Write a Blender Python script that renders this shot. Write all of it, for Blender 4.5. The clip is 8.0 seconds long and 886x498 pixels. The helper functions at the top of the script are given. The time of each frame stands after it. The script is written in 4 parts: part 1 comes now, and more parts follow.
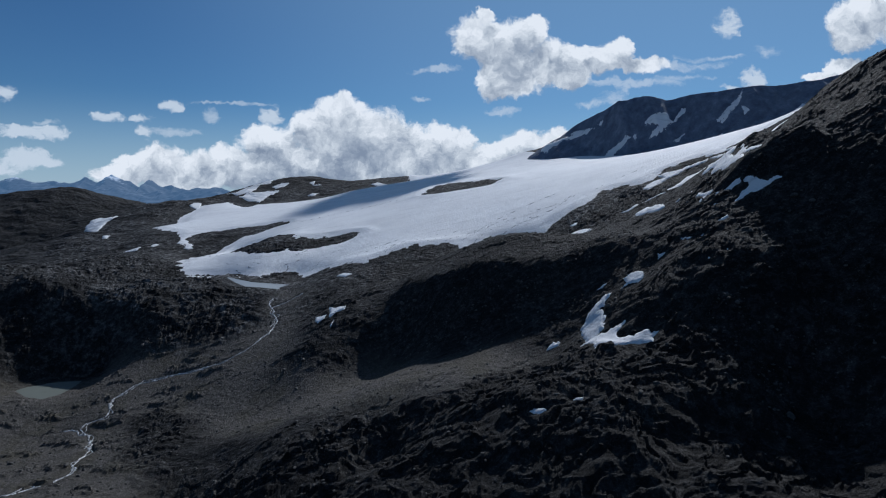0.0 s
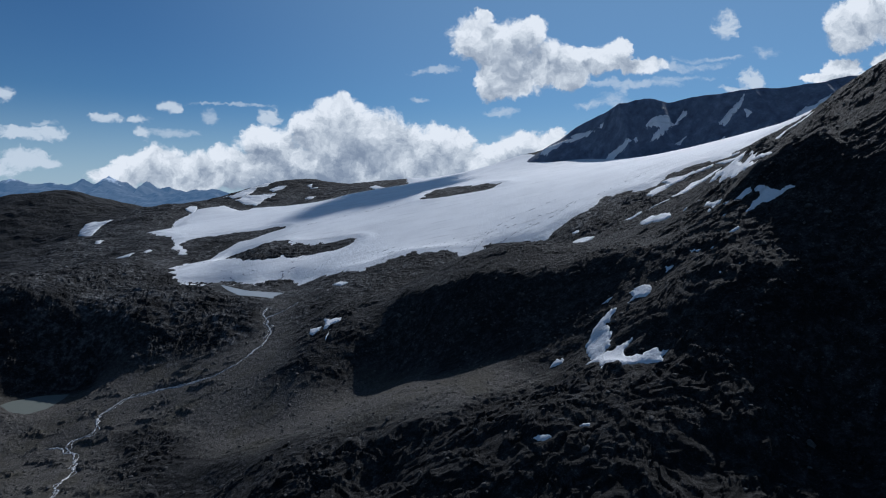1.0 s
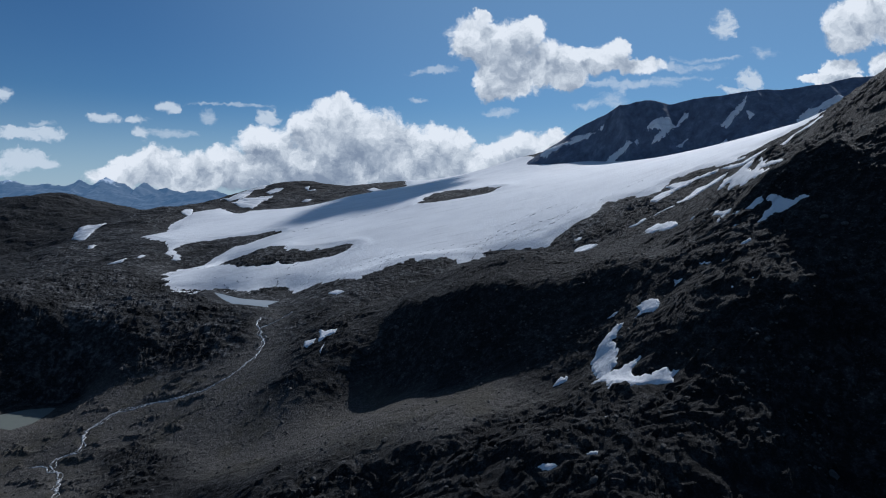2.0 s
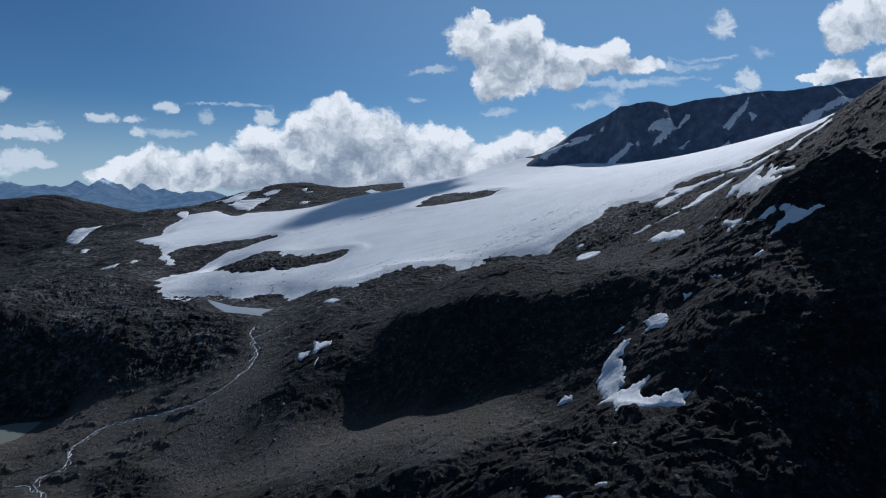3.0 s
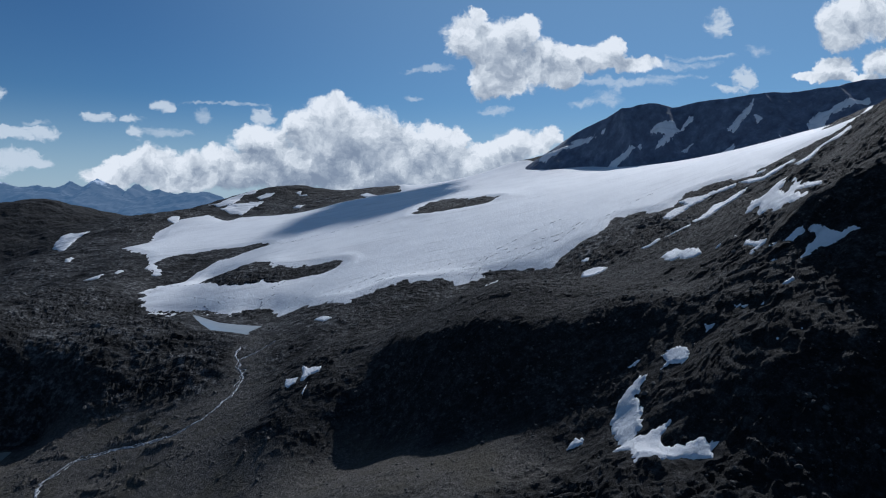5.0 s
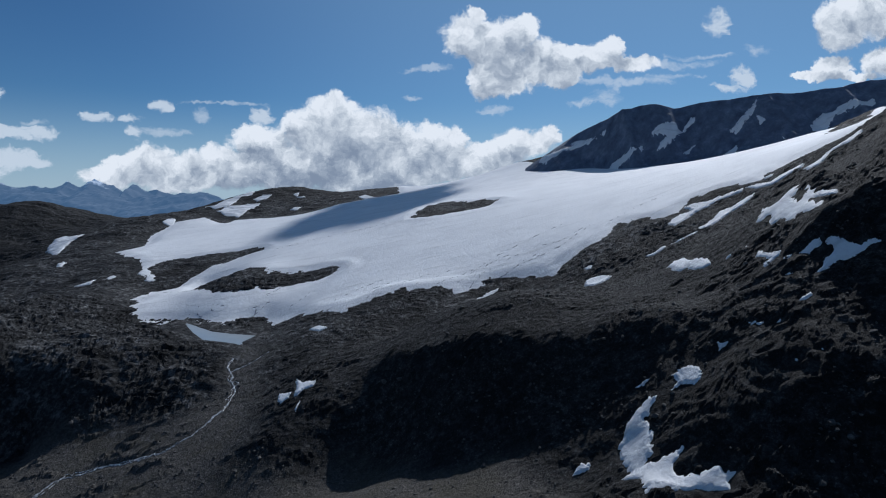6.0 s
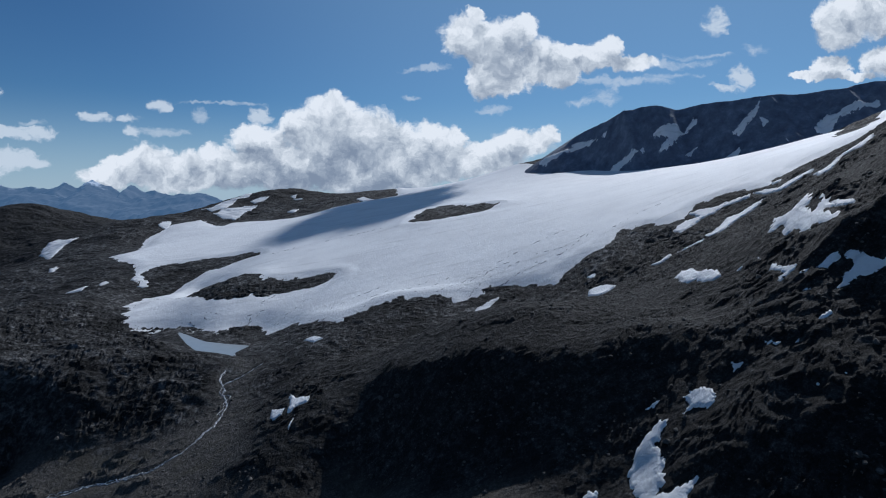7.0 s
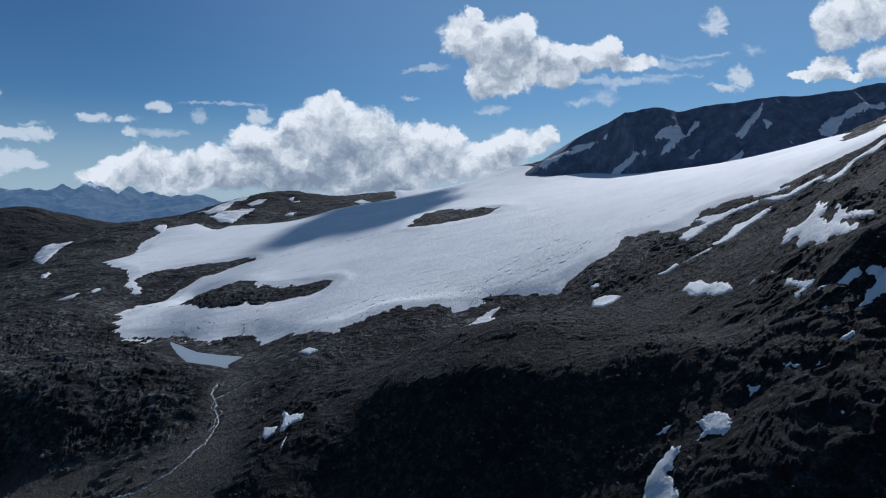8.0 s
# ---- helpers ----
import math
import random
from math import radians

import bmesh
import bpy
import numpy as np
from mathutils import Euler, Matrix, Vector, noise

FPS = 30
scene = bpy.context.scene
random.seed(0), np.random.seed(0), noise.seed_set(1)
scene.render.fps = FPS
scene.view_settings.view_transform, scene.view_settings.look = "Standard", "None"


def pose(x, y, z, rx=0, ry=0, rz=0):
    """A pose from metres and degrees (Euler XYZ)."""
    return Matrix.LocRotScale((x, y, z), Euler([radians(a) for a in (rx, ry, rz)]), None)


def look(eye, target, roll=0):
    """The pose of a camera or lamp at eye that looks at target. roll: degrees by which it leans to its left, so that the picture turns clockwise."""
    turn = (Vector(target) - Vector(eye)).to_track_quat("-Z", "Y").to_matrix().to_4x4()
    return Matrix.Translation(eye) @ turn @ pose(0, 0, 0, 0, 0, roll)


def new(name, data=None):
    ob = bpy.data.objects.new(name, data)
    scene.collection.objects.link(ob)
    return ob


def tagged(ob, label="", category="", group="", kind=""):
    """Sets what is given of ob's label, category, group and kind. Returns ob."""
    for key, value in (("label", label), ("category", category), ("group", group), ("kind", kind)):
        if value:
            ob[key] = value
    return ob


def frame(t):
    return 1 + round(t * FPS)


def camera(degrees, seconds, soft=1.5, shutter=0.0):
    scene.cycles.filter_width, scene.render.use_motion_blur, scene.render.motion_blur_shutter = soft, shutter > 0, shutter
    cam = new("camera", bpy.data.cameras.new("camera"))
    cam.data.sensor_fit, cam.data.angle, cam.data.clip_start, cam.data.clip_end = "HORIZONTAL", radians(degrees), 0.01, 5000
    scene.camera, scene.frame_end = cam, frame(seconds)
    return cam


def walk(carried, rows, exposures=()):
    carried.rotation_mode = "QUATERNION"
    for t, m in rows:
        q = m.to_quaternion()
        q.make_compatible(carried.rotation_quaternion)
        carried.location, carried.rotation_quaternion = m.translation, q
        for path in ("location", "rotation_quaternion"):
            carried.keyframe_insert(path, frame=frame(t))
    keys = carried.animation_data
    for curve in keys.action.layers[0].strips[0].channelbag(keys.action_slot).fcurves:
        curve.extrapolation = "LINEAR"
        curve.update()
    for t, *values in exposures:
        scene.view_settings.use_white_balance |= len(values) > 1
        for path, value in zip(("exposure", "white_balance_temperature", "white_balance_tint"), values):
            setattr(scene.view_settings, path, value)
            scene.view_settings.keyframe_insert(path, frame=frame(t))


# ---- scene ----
# ---------------------------------------------------------------- camera
PATH = [
    (0, -0.04, -0.06, 160.07, 84.687, 0.007, -0.012),
    (0.5, -0.02, 6.9, 162.56, 84.738, 0.015, -0.072),
    (1, 0.01, 13.84, 165.04, 84.77, 0.027, -0.135),
    (1.5, 0.05, 20.77, 167.52, 84.787, 0.042, -0.2),
    (2, 0.1, 27.69, 170, 84.79, 0.061, -0.266),
    (2.5, 0.15, 34.6, 172.47, 84.781, 0.083, -0.332),
    (3, 0.22, 41.49, 174.93, 84.763, 0.107, -0.399),
    (3.5, 0.3, 48.36, 177.39, 84.739, 0.133, -0.466),
    (4, 0.38, 55.23, 179.85, 84.711, 0.16, -0.532),
    (4.5, 0.47, 62.08, 182.3, 84.68, 0.189, -0.597),
    (5, 0.58, 68.92, 184.75, 84.65, 0.219, -0.66),
    (5.5, 0.69, 75.74, 187.19, 84.622, 0.249, -0.721),
    (6, 0.81, 82.56, 189.63, 84.599, 0.279, -0.778),
    (6.5, 0.94, 89.35, 192.07, 84.584, 0.309, -0.833),
    (7, 1.08, 96.14, 194.5, 84.578, 0.338, -0.884),
    (7.5, 1.22, 102.91, 196.92, 84.585, 0.367, -0.93),
    (8, 1.38, 109.67, 199.34, 84.605, 0.394, -0.972),
]
cam = camera(74.0, 8.0, soft=1.1)
walk(cam, [(t, pose(x, y, z, rx, ry, rz)) for t, x, y, z, rx, ry, rz in PATH], exposures=[(0.0, -0.05, 5950, 10), (8.0, -0.05, 5950, 10)])

# ---------------------------------------------------------------- light
SUN_AZIMUTH, SUN_HEIGHT = 26.0, 40.0          # degrees to the right of straight ahead, and above the horizon
world = bpy.data.worlds.new("world")
scene.world = world
world.use_nodes = True
sun = new("sun", bpy.data.lights.new("sun", "SUN"))
sun.data.energy, sun.data.angle, sun.data.color = 3.1, radians(0.6), (1.0, 0.975, 0.95)
a, e = radians(SUN_AZIMUTH), radians(SUN_HEIGHT)
sun_way = Vector((math.sin(a) * math.cos(e), math.cos(a) * math.cos(e), math.sin(e)))
sun.matrix_world = look(sun_way * 900, (0, 0, 0))


class Graph:
    """A small writer of shader nodes: values are sockets or numbers."""

    def __init__(self, tree):
        self.tree = tree

    def put(self, value, socket):
        if isinstance(value, bpy.types.NodeSocket):
            self.tree.links.new(value, socket)
        elif value is not None:
            socket.default_value = value

    def node(self, kind, ins=(), **props):
        n = self.tree.nodes.new(kind)
        for key, value in props.items():
            setattr(n, key, value)
        for key, value in dict(ins).items():
            self.put(value, n.inputs[key])
        return n

    def math(self, op, a, b=None, c=None, clamp=False):
        n = self.node("ShaderNodeMath", operation=op, use_clamp=clamp)
        for k, v in enumerate((a, b, c)):
            self.put(v, n.inputs[k])
        return n.outputs[0]

    def noise(self, vector, scale, detail=6, rough=0.55):
        n = self.node("ShaderNodeTexNoise", {"Scale": scale, "Detail": detail, "Roughness": rough})
        self.put(vector, n.inputs["Vector"])
        return n.outputs["Fac"]

    def ramp(self, value, *stops):
        n = self.node("ShaderNodeValToRGB", {"Fac": value})
        while len(n.color_ramp.elements) < len(stops):
            n.color_ramp.elements.new(0.5)
        for el, (pos, col) in zip(n.color_ramp.elements, stops):
            el.position = pos
            el.color = (*col, 1) if isinstance(col, tuple) else (col, col, col, 1)
        return n.outputs["Color"]

    def step(self, value, low, high):
        n = self.node("ShaderNodeMapRange", {"Value": value, "From Min": low, "From Max": high}, interpolation_type="SMOOTHSTEP")
        return n.outputs["Result"]

    def mix(self, fac, a, b, blend="MIX"):
        n = self.node("ShaderNodeMix", data_type="RGBA", blend_type=blend)
        self.put(fac, n.inputs[0])
        for v, s in ((a, n.inputs[6]), (b, n.inputs[7])):
            self.put((*v, 1) if isinstance(v, tuple) else v, s)
        return n.outputs[2]


# clouds of the sky by their direction: side, height, half width, half height, as tangents about straight ahead
CLOUD_BANK = [
    (-0.1736, 0.1225, 0.0673, 0.0433),
    (-0.2166, 0.1011, 0.0481, 0.0404),
    (-0.1269, 0.0944, 0.0817, 0.0557),
    (-0.0703, 0.0756, 0.0721, 0.0481),
    (-0.0086, 0.0754, 0.0625, 0.0433),
    (-0.288, 0.0788, 0.0596, 0.0433),
    (-0.2036, 0.0476, 0.1538, 0.0481),
    (-0.3365, 0.0432, 0.0817, 0.0384),
    (-0.422, 0.0359, 0.1009, 0.0327),
    (-0.4762, 0.0502, 0.0529, 0.0365),
    (-0.5453, 0.0296, 0.0577, 0.0211),
    (-0.0898, 0.0313, 0.1201, 0.0384),
    (0.0295, 0.0876, 0.0269, 0.0288),
    (-0.5299, 0.0531, 0.0288, 0.0154),
    (-0.1638, 0.1457, 0.0384, 0.0211),
]
CLOUD_EAST = [
    (0.1009, 0.0686, 0.0769, 0.0231),
    (0.1531, 0.0817, 0.0529, 0.024),
    (0.1958, 0.0957, 0.0192, 0.0173),
    (0.0723, 0.0498, 0.0865, 0.025),
    (0.0056, 0.0424, 0.0577, 0.0288),
]
CLOUD_HIGH = [
    (0.0549, 0.2537, 0.0461, 0.0404),
    (0.0716, 0.2891, 0.0163, 0.0135),
    (0.1046, 0.2419, 0.0596, 0.0529),
    (0.1419, 0.2628, 0.0346, 0.0308),
    (0.0907, 0.1915, 0.0365, 0.0346),
    (0.1236, 0.2053, 0.0596, 0.0461),
    (0.1771, 0.2172, 0.0577, 0.0384),
    (0.2131, 0.2006, 0.0365, 0.0288),
    (0.2551, 0.2235, 0.0577, 0.026),
    (0.299, 0.239, 0.0231, 0.0211),
    (0.3166, 0.2125, 0.0673, 0.0154),
]
CLOUD_RIGHT = [
    (0.6816, 0.2827, 0.0529, 0.0461),
    (0.7368, 0.3053, 0.0673, 0.0577),
    (0.7473, 0.2186, 0.0365, 0.0308),
    (0.6672, 0.2076, 0.0327, 0.0192),
    (0.6348, 0.1928, 0.0384, 0.0087),
    (0.7015, 0.1909, 0.0577, 0.0077),
    (0.4698, 0.2809, 0.025, 0.0231),
    (0.518, 0.1911, 0.0231, 0.0192),
    (0.4979, 0.1745, 0.0288, 0.0077),
]
CLOUD_LEFT = [
    (-0.7286, 0.1695, 0.025, 0.0154),
    (-0.7007, 0.102, 0.0721, 0.0144),
    (-0.663, 0.1057, 0.0433, 0.0096),
    (-0.7035, 0.061, 0.0596, 0.0211),
    (-0.6644, 0.0562, 0.0308, 0.0115),
    (-0.7423, 0.0442, 0.0577, 0.0144),
    (-0.4594, 0.148, 0.0231, 0.0125),
    (-0.5623, 0.1296, 0.0346, 0.0106),
    (-0.5064, 0.124, 0.025, 0.0096),
    (-0.5018, 0.1035, 0.0192, 0.0135),
    (-0.2911, 0.1338, 0.0231, 0.0154),
]
WISPS = [
    (0.3828, 0.2096, 0.0961, 0.0087),
    (0.4166, 0.1912, 0.0769, 0.0058),
    (0.439, 0.2234, 0.0577, 0.0058),
    (-0.0127, 0.2045, 0.0481, 0.0058),
    (-0.4473, 0.1034, 0.0673, 0.0087),
    (-0.3899, 0.1275, 0.0154, 0.0154),
    (-0.3515, 0.1515, 0.0769, 0.0038),
    (-0.0364, 0.1622, 0.0173, 0.0067),
    (0.5377, 0.2371, 0.0269, 0.0106),
    (0.2896, 0.159, 0.0288, 0.0154),
    (0.2613, 0.1506, 0.0423, 0.0077),
    (0.3006, 0.1728, 0.0115, 0.0211),
    (-0.662, 0.1205, 0.0211, 0.0048),
    (0.1004, 0.1407, 0.0288, 0.0077),
    (0.3079, 0.1839, 0.1153, 0.0077),
    (0.1387, 0.1005, 0.0384, 0.0096),
]
g = Graph(world.node_tree)
world.node_tree.nodes.clear()
sky = g.node("ShaderNodeTexSky", sky_type="NISHITA", sun_disc=False, sun_elevation=e, sun_rotation=a, altitude=1500.0, air_density=1.0, dust_density=0.1, ozone_density=2.0)
way = g.node("ShaderNodeTexCoord").outputs["Generated"]
split = g.node("ShaderNodeSeparateXYZ", {"Vector": way})
ahead = g.math("MAXIMUM", split.outputs[1], 0.02)
side, up = g.math("DIVIDE", split.outputs[0], ahead), g.math("DIVIDE", split.outputs[2], ahead)
plane = g.node("ShaderNodeCombineXYZ", {"X": side, "Y": up}).outputs[0]
swirl = g.node("ShaderNodeTexNoise", {"Vector": plane, "Scale": 18.0, "Detail": 9.0, "Roughness": 0.66}).outputs["Color"]
swirl = g.node("ShaderNodeVectorMath", {0: swirl, 1: (0.5, 0.5, 0.5)}, operation="SUBTRACT").outputs[0]
bent = g.node("ShaderNodeVectorMath", {0: swirl, 1: (0.058, 0.046, 0.0), 2: plane}, operation="MULTIPLY_ADD").outputs[0]


def puffs(place, rows, grow=1.0):
    """How deep inside a group of cloud heaps a direction lies: 1 in a heart, 0 at the rim, negative outside."""
    nearest = None
    for u, v, ru, rv in rows:
        p = g.node("ShaderNodeVectorMath", {0: place, 1: (1 / (ru * grow), 1 / (rv * grow), 0.0), 2: (-u / (ru * grow), -v / (rv * grow), 0.0)}, operation="MULTIPLY_ADD").outputs[0]
        d = g.node("ShaderNodeVectorMath", {0: p, 1: p}, operation="DOT_PRODUCT").outputs["Value"]
        nearest = d if nearest is None else g.math("SMOOTH_MIN", nearest, d, 0.35)
    return g.math("SUBTRACT", 1.0, nearest)


def billow(place, scale=34.0):
    return g.noise(place, scale, 10, 0.66)


heaps = CLOUD_BANK + CLOUD_EAST + CLOUD_HIGH + CLOUD_RIGHT[:6]
toward = g.node("ShaderNodeVectorMath", {0: bent, 1: (-0.004, 0.026, 0.0)}, operation="ADD").outputs[0]
n_here, n_there = billow(bent, 17.0), billow(toward, 17.0)
deep = g.math("ADD", puffs(bent, heaps), g.math("MULTIPLY", g.math("SUBTRACT", n_here, 0.5), 2.6))
shade = g.math("ADD", puffs(toward, heaps), g.math("MULTIPLY", g.math("SUBTRACT", n_there, 0.5), 2.6))
cover = g.step(deep, -0.10, 0.42)
# lit from behind and above: thin rims and tops are bright, hearts and undersides grey
lit = g.math("SUBTRACT", 1.0, g.math("MULTIPLY", g.step(shade, -0.6, 1.1), 0.58))
lit = g.math("ADD", lit, g.math("MULTIPLY", g.math("SUBTRACT", n_here, n_there), 1.7))
base_grey = g.math("MULTIPLY", g.step(g.math("ADD", up, g.math("MULTIPLY", n_here, 0.09)), 0.135, 0.055), g.step(side, 0.02, -0.06))
base_grey = g.math("MULTIPLY", base_grey, g.step(side, -0.46, -0.28))
lit = g.math("ADD", lit, g.math("MULTIPLY", g.math("SUBTRACT", billow(bent, 38.0), 0.5), 0.75))
lit = g.math("SUBTRACT", lit, g.math("MULTIPLY", base_grey, 0.30), clamp=True)
cloud_col = g.ramp(lit, (0.0, (0.23, 0.28, 0.36)), (0.3, (0.36, 0.41, 0.48)), (0.65, (0.60, 0.64, 0.68)), (1.0, (0.82, 0.84, 0.86)))
torn = g.node("ShaderNodeVectorMath", {0: bent, 1: (0.62, 1.25, 1.0)}, operation="MULTIPLY").outputs[0]
shreds = g.math("ADD", g.math("MULTIPLY", g.math("SUBTRACT", billow(torn, 24.0), 0.5), 3.2), g.math("MULTIPLY", g.math("SUBTRACT", billow(torn, 61.0), 0.5), 2.4))
thin = g.math("ADD", puffs(bent, CLOUD_LEFT + CLOUD_RIGHT[6:]), shreds)
wisp = g.math("ADD", puffs(bent, WISPS), shreds)
veil = g.math("MAXIMUM", g.math("MULTIPLY", g.step(thin, 0.0, 0.9), 0.85), g.math("MULTIPLY", g.step(wisp, 0.0, 1.4), 0.55))
# the rest of the sky, out of this sector, carries loose fair-weather cloud
loose = g.math("MULTIPLY", g.step(g.noise(way, 5.0, 8, 0.6), 0.56, 0.7), g.step(split.outputs[1], 0.5, 0.2))
haze = g.math("MULTIPLY", g.step(split.outputs[2], 0.16, -0.03), 0.75)
air = g.mix(1.0, sky.outputs[0], (0.62, 0.98, 1.24), "MULTIPLY")
air = g.node("ShaderNodeVectorMath", {0: air, "Scale": 0.043}, operation="SCALE").outputs[0]
toward_sun = g.node("ShaderNodeVectorMath", {0: way, 1: tuple(sun_way)}, operation="DOT_PRODUCT").outputs["Value"]
air = g.mix(g.math("MULTIPLY", g.step(toward_sun, 0.55, 1.0), 0.3), air, (0.36, 0.56, 0.72))
air = g.mix(haze, air, (0.42, 0.52, 0.62))
air = g.mix(veil, air, (0.62, 0.68, 0.74))
air = g.mix(cover, air, cloud_col)
air = g.mix(loose, air, (0.55, 0.60, 0.66))
back = g.node("ShaderNodeBackground", {"Color": air, "Strength": 1.0})
g.tree.links.new(back.outputs[0], g.node("ShaderNodeOutputWorld").inputs["Surface"])


# ---------------------------------------------------------------- materials
def material(name):
    m = bpy.data.materials.new(name)
    m.use_nodes = True
    m.node_tree.nodes.clear()
    gr = Graph(m.node_tree)
    bsdf = gr.node("ShaderNodeBsdfPrincipled")
    gr.tree.links.new(bsdf.outputs[0], gr.node("ShaderNodeOutputMaterial").inputs["Surface"])
    return m, gr, bsdf


def rock_material():
    m, gr, b = material("dark_rock")
    at = gr.node("ShaderNodeNewGeometry").outputs["Position"]
    n1 = gr.noise(at, 0.03, 7, 0.65)
    n2 = gr.noise(at, 0.22, 8, 0.7)
    n3 = gr.noise(at, 1.8, 6, 0.8)
    col = gr.ramp(n2, (0.38, (0.0062, 0.0066, 0.0078)), (0.5, (0.0145, 0.015, 0.016)), (0.63, (0.060, 0.060, 0.061)))
    col = gr.mix(1.0, col, gr.ramp(n1, (0.36, 0.45), (0.5, 0.85), (0.64, 1.5)), "MULTIPLY")
    moss = gr.math("MULTIPLY", gr.step(n1, 0.44, 0.60), gr.step(n3, 0.35, 0.6))
    col = gr.mix(gr.math("MULTIPLY", moss, 0.5), col, (0.012, 0.0112, 0.008))
    chips = gr.ramp(gr.noise(at, 0.75, 5, 0.75), (0.38, 0.4), (0.5, 0.75), (0.6, 1.3), (0.72, 4.0))
    col = gr.mix(1.0, col, chips, "MULTIPLY")
    gravel = gr.node("ShaderNodeAttribute", attribute_name="gravel").outputs["Fac"]
    gcol = gr.ramp(n3, (0.36, (0.034, 0.032, 0.030)), (0.5, (0.082, 0.076, 0.068)), (0.64, (0.19, 0.18, 0.165)))
    gcol = gr.mix(1.0, gcol, gr.ramp(gr.noise(at, 0.6, 5, 0.75), (0.38, 0.6), (0.5, 0.95), (0.6, 1.3), (0.72, 2.4)), "MULTIPLY")
    gcol = gr.mix(gr.math("MULTIPLY", gr.step(n1, 0.47, 0.62), 0.5), gcol, (0.060, 0.052, 0.030))
    col = gr.mix(gr.math("MULTIPLY", gravel, 0.8), col, gcol)
    speck = gr.math("MULTIPLY", gr.step(gr.noise(at, 1.1, 3, 0.6), 0.60, 0.68), gr.step(n1, 0.40, 0.56))
    col = gr.mix(gr.math("MULTIPLY", speck, 0.35), col, (0.13, 0.128, 0.125))
    scoured = gr.node("ShaderNodeAttribute", attribute_name="scoured").outputs["Fac"]
    scol = gr.ramp(n2, (0.40, (0.012, 0.0125, 0.013)), (0.5, (0.045, 0.045, 0.046)), (0.60, (0.17, 0.17, 0.17)))
    col = gr.mix(gr.math("MULTIPLY", scoured, gr.step(n1, 0.38, 0.58)), col, scol)
    gr.put(col, b.inputs["Base Color"])
    b.inputs["Roughness"].default_value = 0.9
    b.inputs["Specular IOR Level"].default_value = 0.25
    grain_way = gr.node("ShaderNodeMapping", {"Vector": at, "Rotation": (0.0, 0.0, radians(24)), "Scale": (0.12, 0.30, 0.30)}).outputs[0]
    cracks = gr.node("ShaderNodeTexNoise", {"Vector": grain_way, "Scale": 1.0, "Detail": 7.0, "Roughness": 0.62}, noise_type="RIDGED_MULTIFRACTAL").outputs["Fac"]
    rough = gr.math("ADD", gr.math("MULTIPLY", n2, 2.2), gr.math("MULTIPLY", n3, 0.5))
    rough = gr.math("ADD", rough, gr.math("MULTIPLY", gr.math("MULTIPLY", cracks, 1.5), gr.math("SUBTRACT", 1.0, gr.math("MULTIPLY", gravel, 0.85))))
    bump = gr.node("ShaderNodeBump", {"Strength": 0.9, "Distance": 1.0, "Height": rough})
    gr.put(bump.outputs[0], b.inputs["Normal"])
    return m


def snow_material():
    m, gr, b = material("old_snow")
    at = gr.node("ShaderNodeNewGeometry").outputs["Position"]
    n1 = gr.noise(at, 0.02, 6, 0.6)
    n2 = gr.noise(at, 0.5, 7, 0.7)
    streak = gr.node("ShaderNodeMapping", {"Vector": at, "Rotation": (0.0, 0.0, radians(38)), "Scale": (0.012, 0.14, 0.05)}).outputs[0]
    n3 = gr.noise(streak, 1.0, 7, 0.65)
    col = gr.ramp(n1, (0.3, (0.70, 0.71, 0.725)), (0.6, (0.80, 0.81, 0.82)))
    col = gr.mix(gr.math("MULTIPLY", gr.step(n2, 0.52, 0.75), 0.5), col, (0.56, 0.56, 0.565))
    col = gr.mix(gr.math("MULTIPLY", gr.step(n3, 0.53, 0.72), 0.6), col, (0.46, 0.47, 0.48))
    gr.put(col, b.inputs["Base Color"])
    b.inputs["Roughness"].default_value = 0.7
    gr.put(gr.node("ShaderNodeBump", {"Strength": 0.8, "Distance": 0.8, "Height": gr.math("ADD", n2, n3)}).outputs[0], b.inputs["Normal"])
    return m


def cliff_material():
    m, gr, b = material("haze_tinted_cliff")
    at = gr.node("ShaderNodeNewGeometry").outputs["Position"]
    layer = gr.node("ShaderNodeMapping", {"Vector": at, "Scale": (0.06, 0.06, 0.018)}).outputs[0]
    n = gr.math("MULTIPLY", gr.math("ADD", gr.noise(at, 0.06, 9, 0.72), gr.noise(layer, 1.0, 8, 0.7)), 0.5)
    # grey rock lifted towards blue: haze over the cliff, put into the base colour
    gr.put(gr.ramp(n, (0.36, (0.055, 0.075, 0.115)), (0.5, (0.105, 0.135, 0.19)), (0.64, (0.20, 0.235, 0.30))), b.inputs["Base Color"])
    b.inputs["Roughness"].default_value = 0.9
    gr.put(gr.node("ShaderNodeBump", {"Strength": 0.7, "Distance": 2.5, "Height": n}).outputs[0], b.inputs["Normal"])
    return m


def ice_material():
    m, gr, b = material("dirty_ice")
    at = gr.node("ShaderNodeNewGeometry").outputs["Position"]
    gr.put(gr.ramp(gr.noise(at, 0.8, 6, 0.7), (0.3, (0.06, 0.07, 0.085)), (0.7, (0.26, 0.29, 0.33))), b.inputs["Base Color"])
    b.inputs["Roughness"].default_value = 0.5
    return m


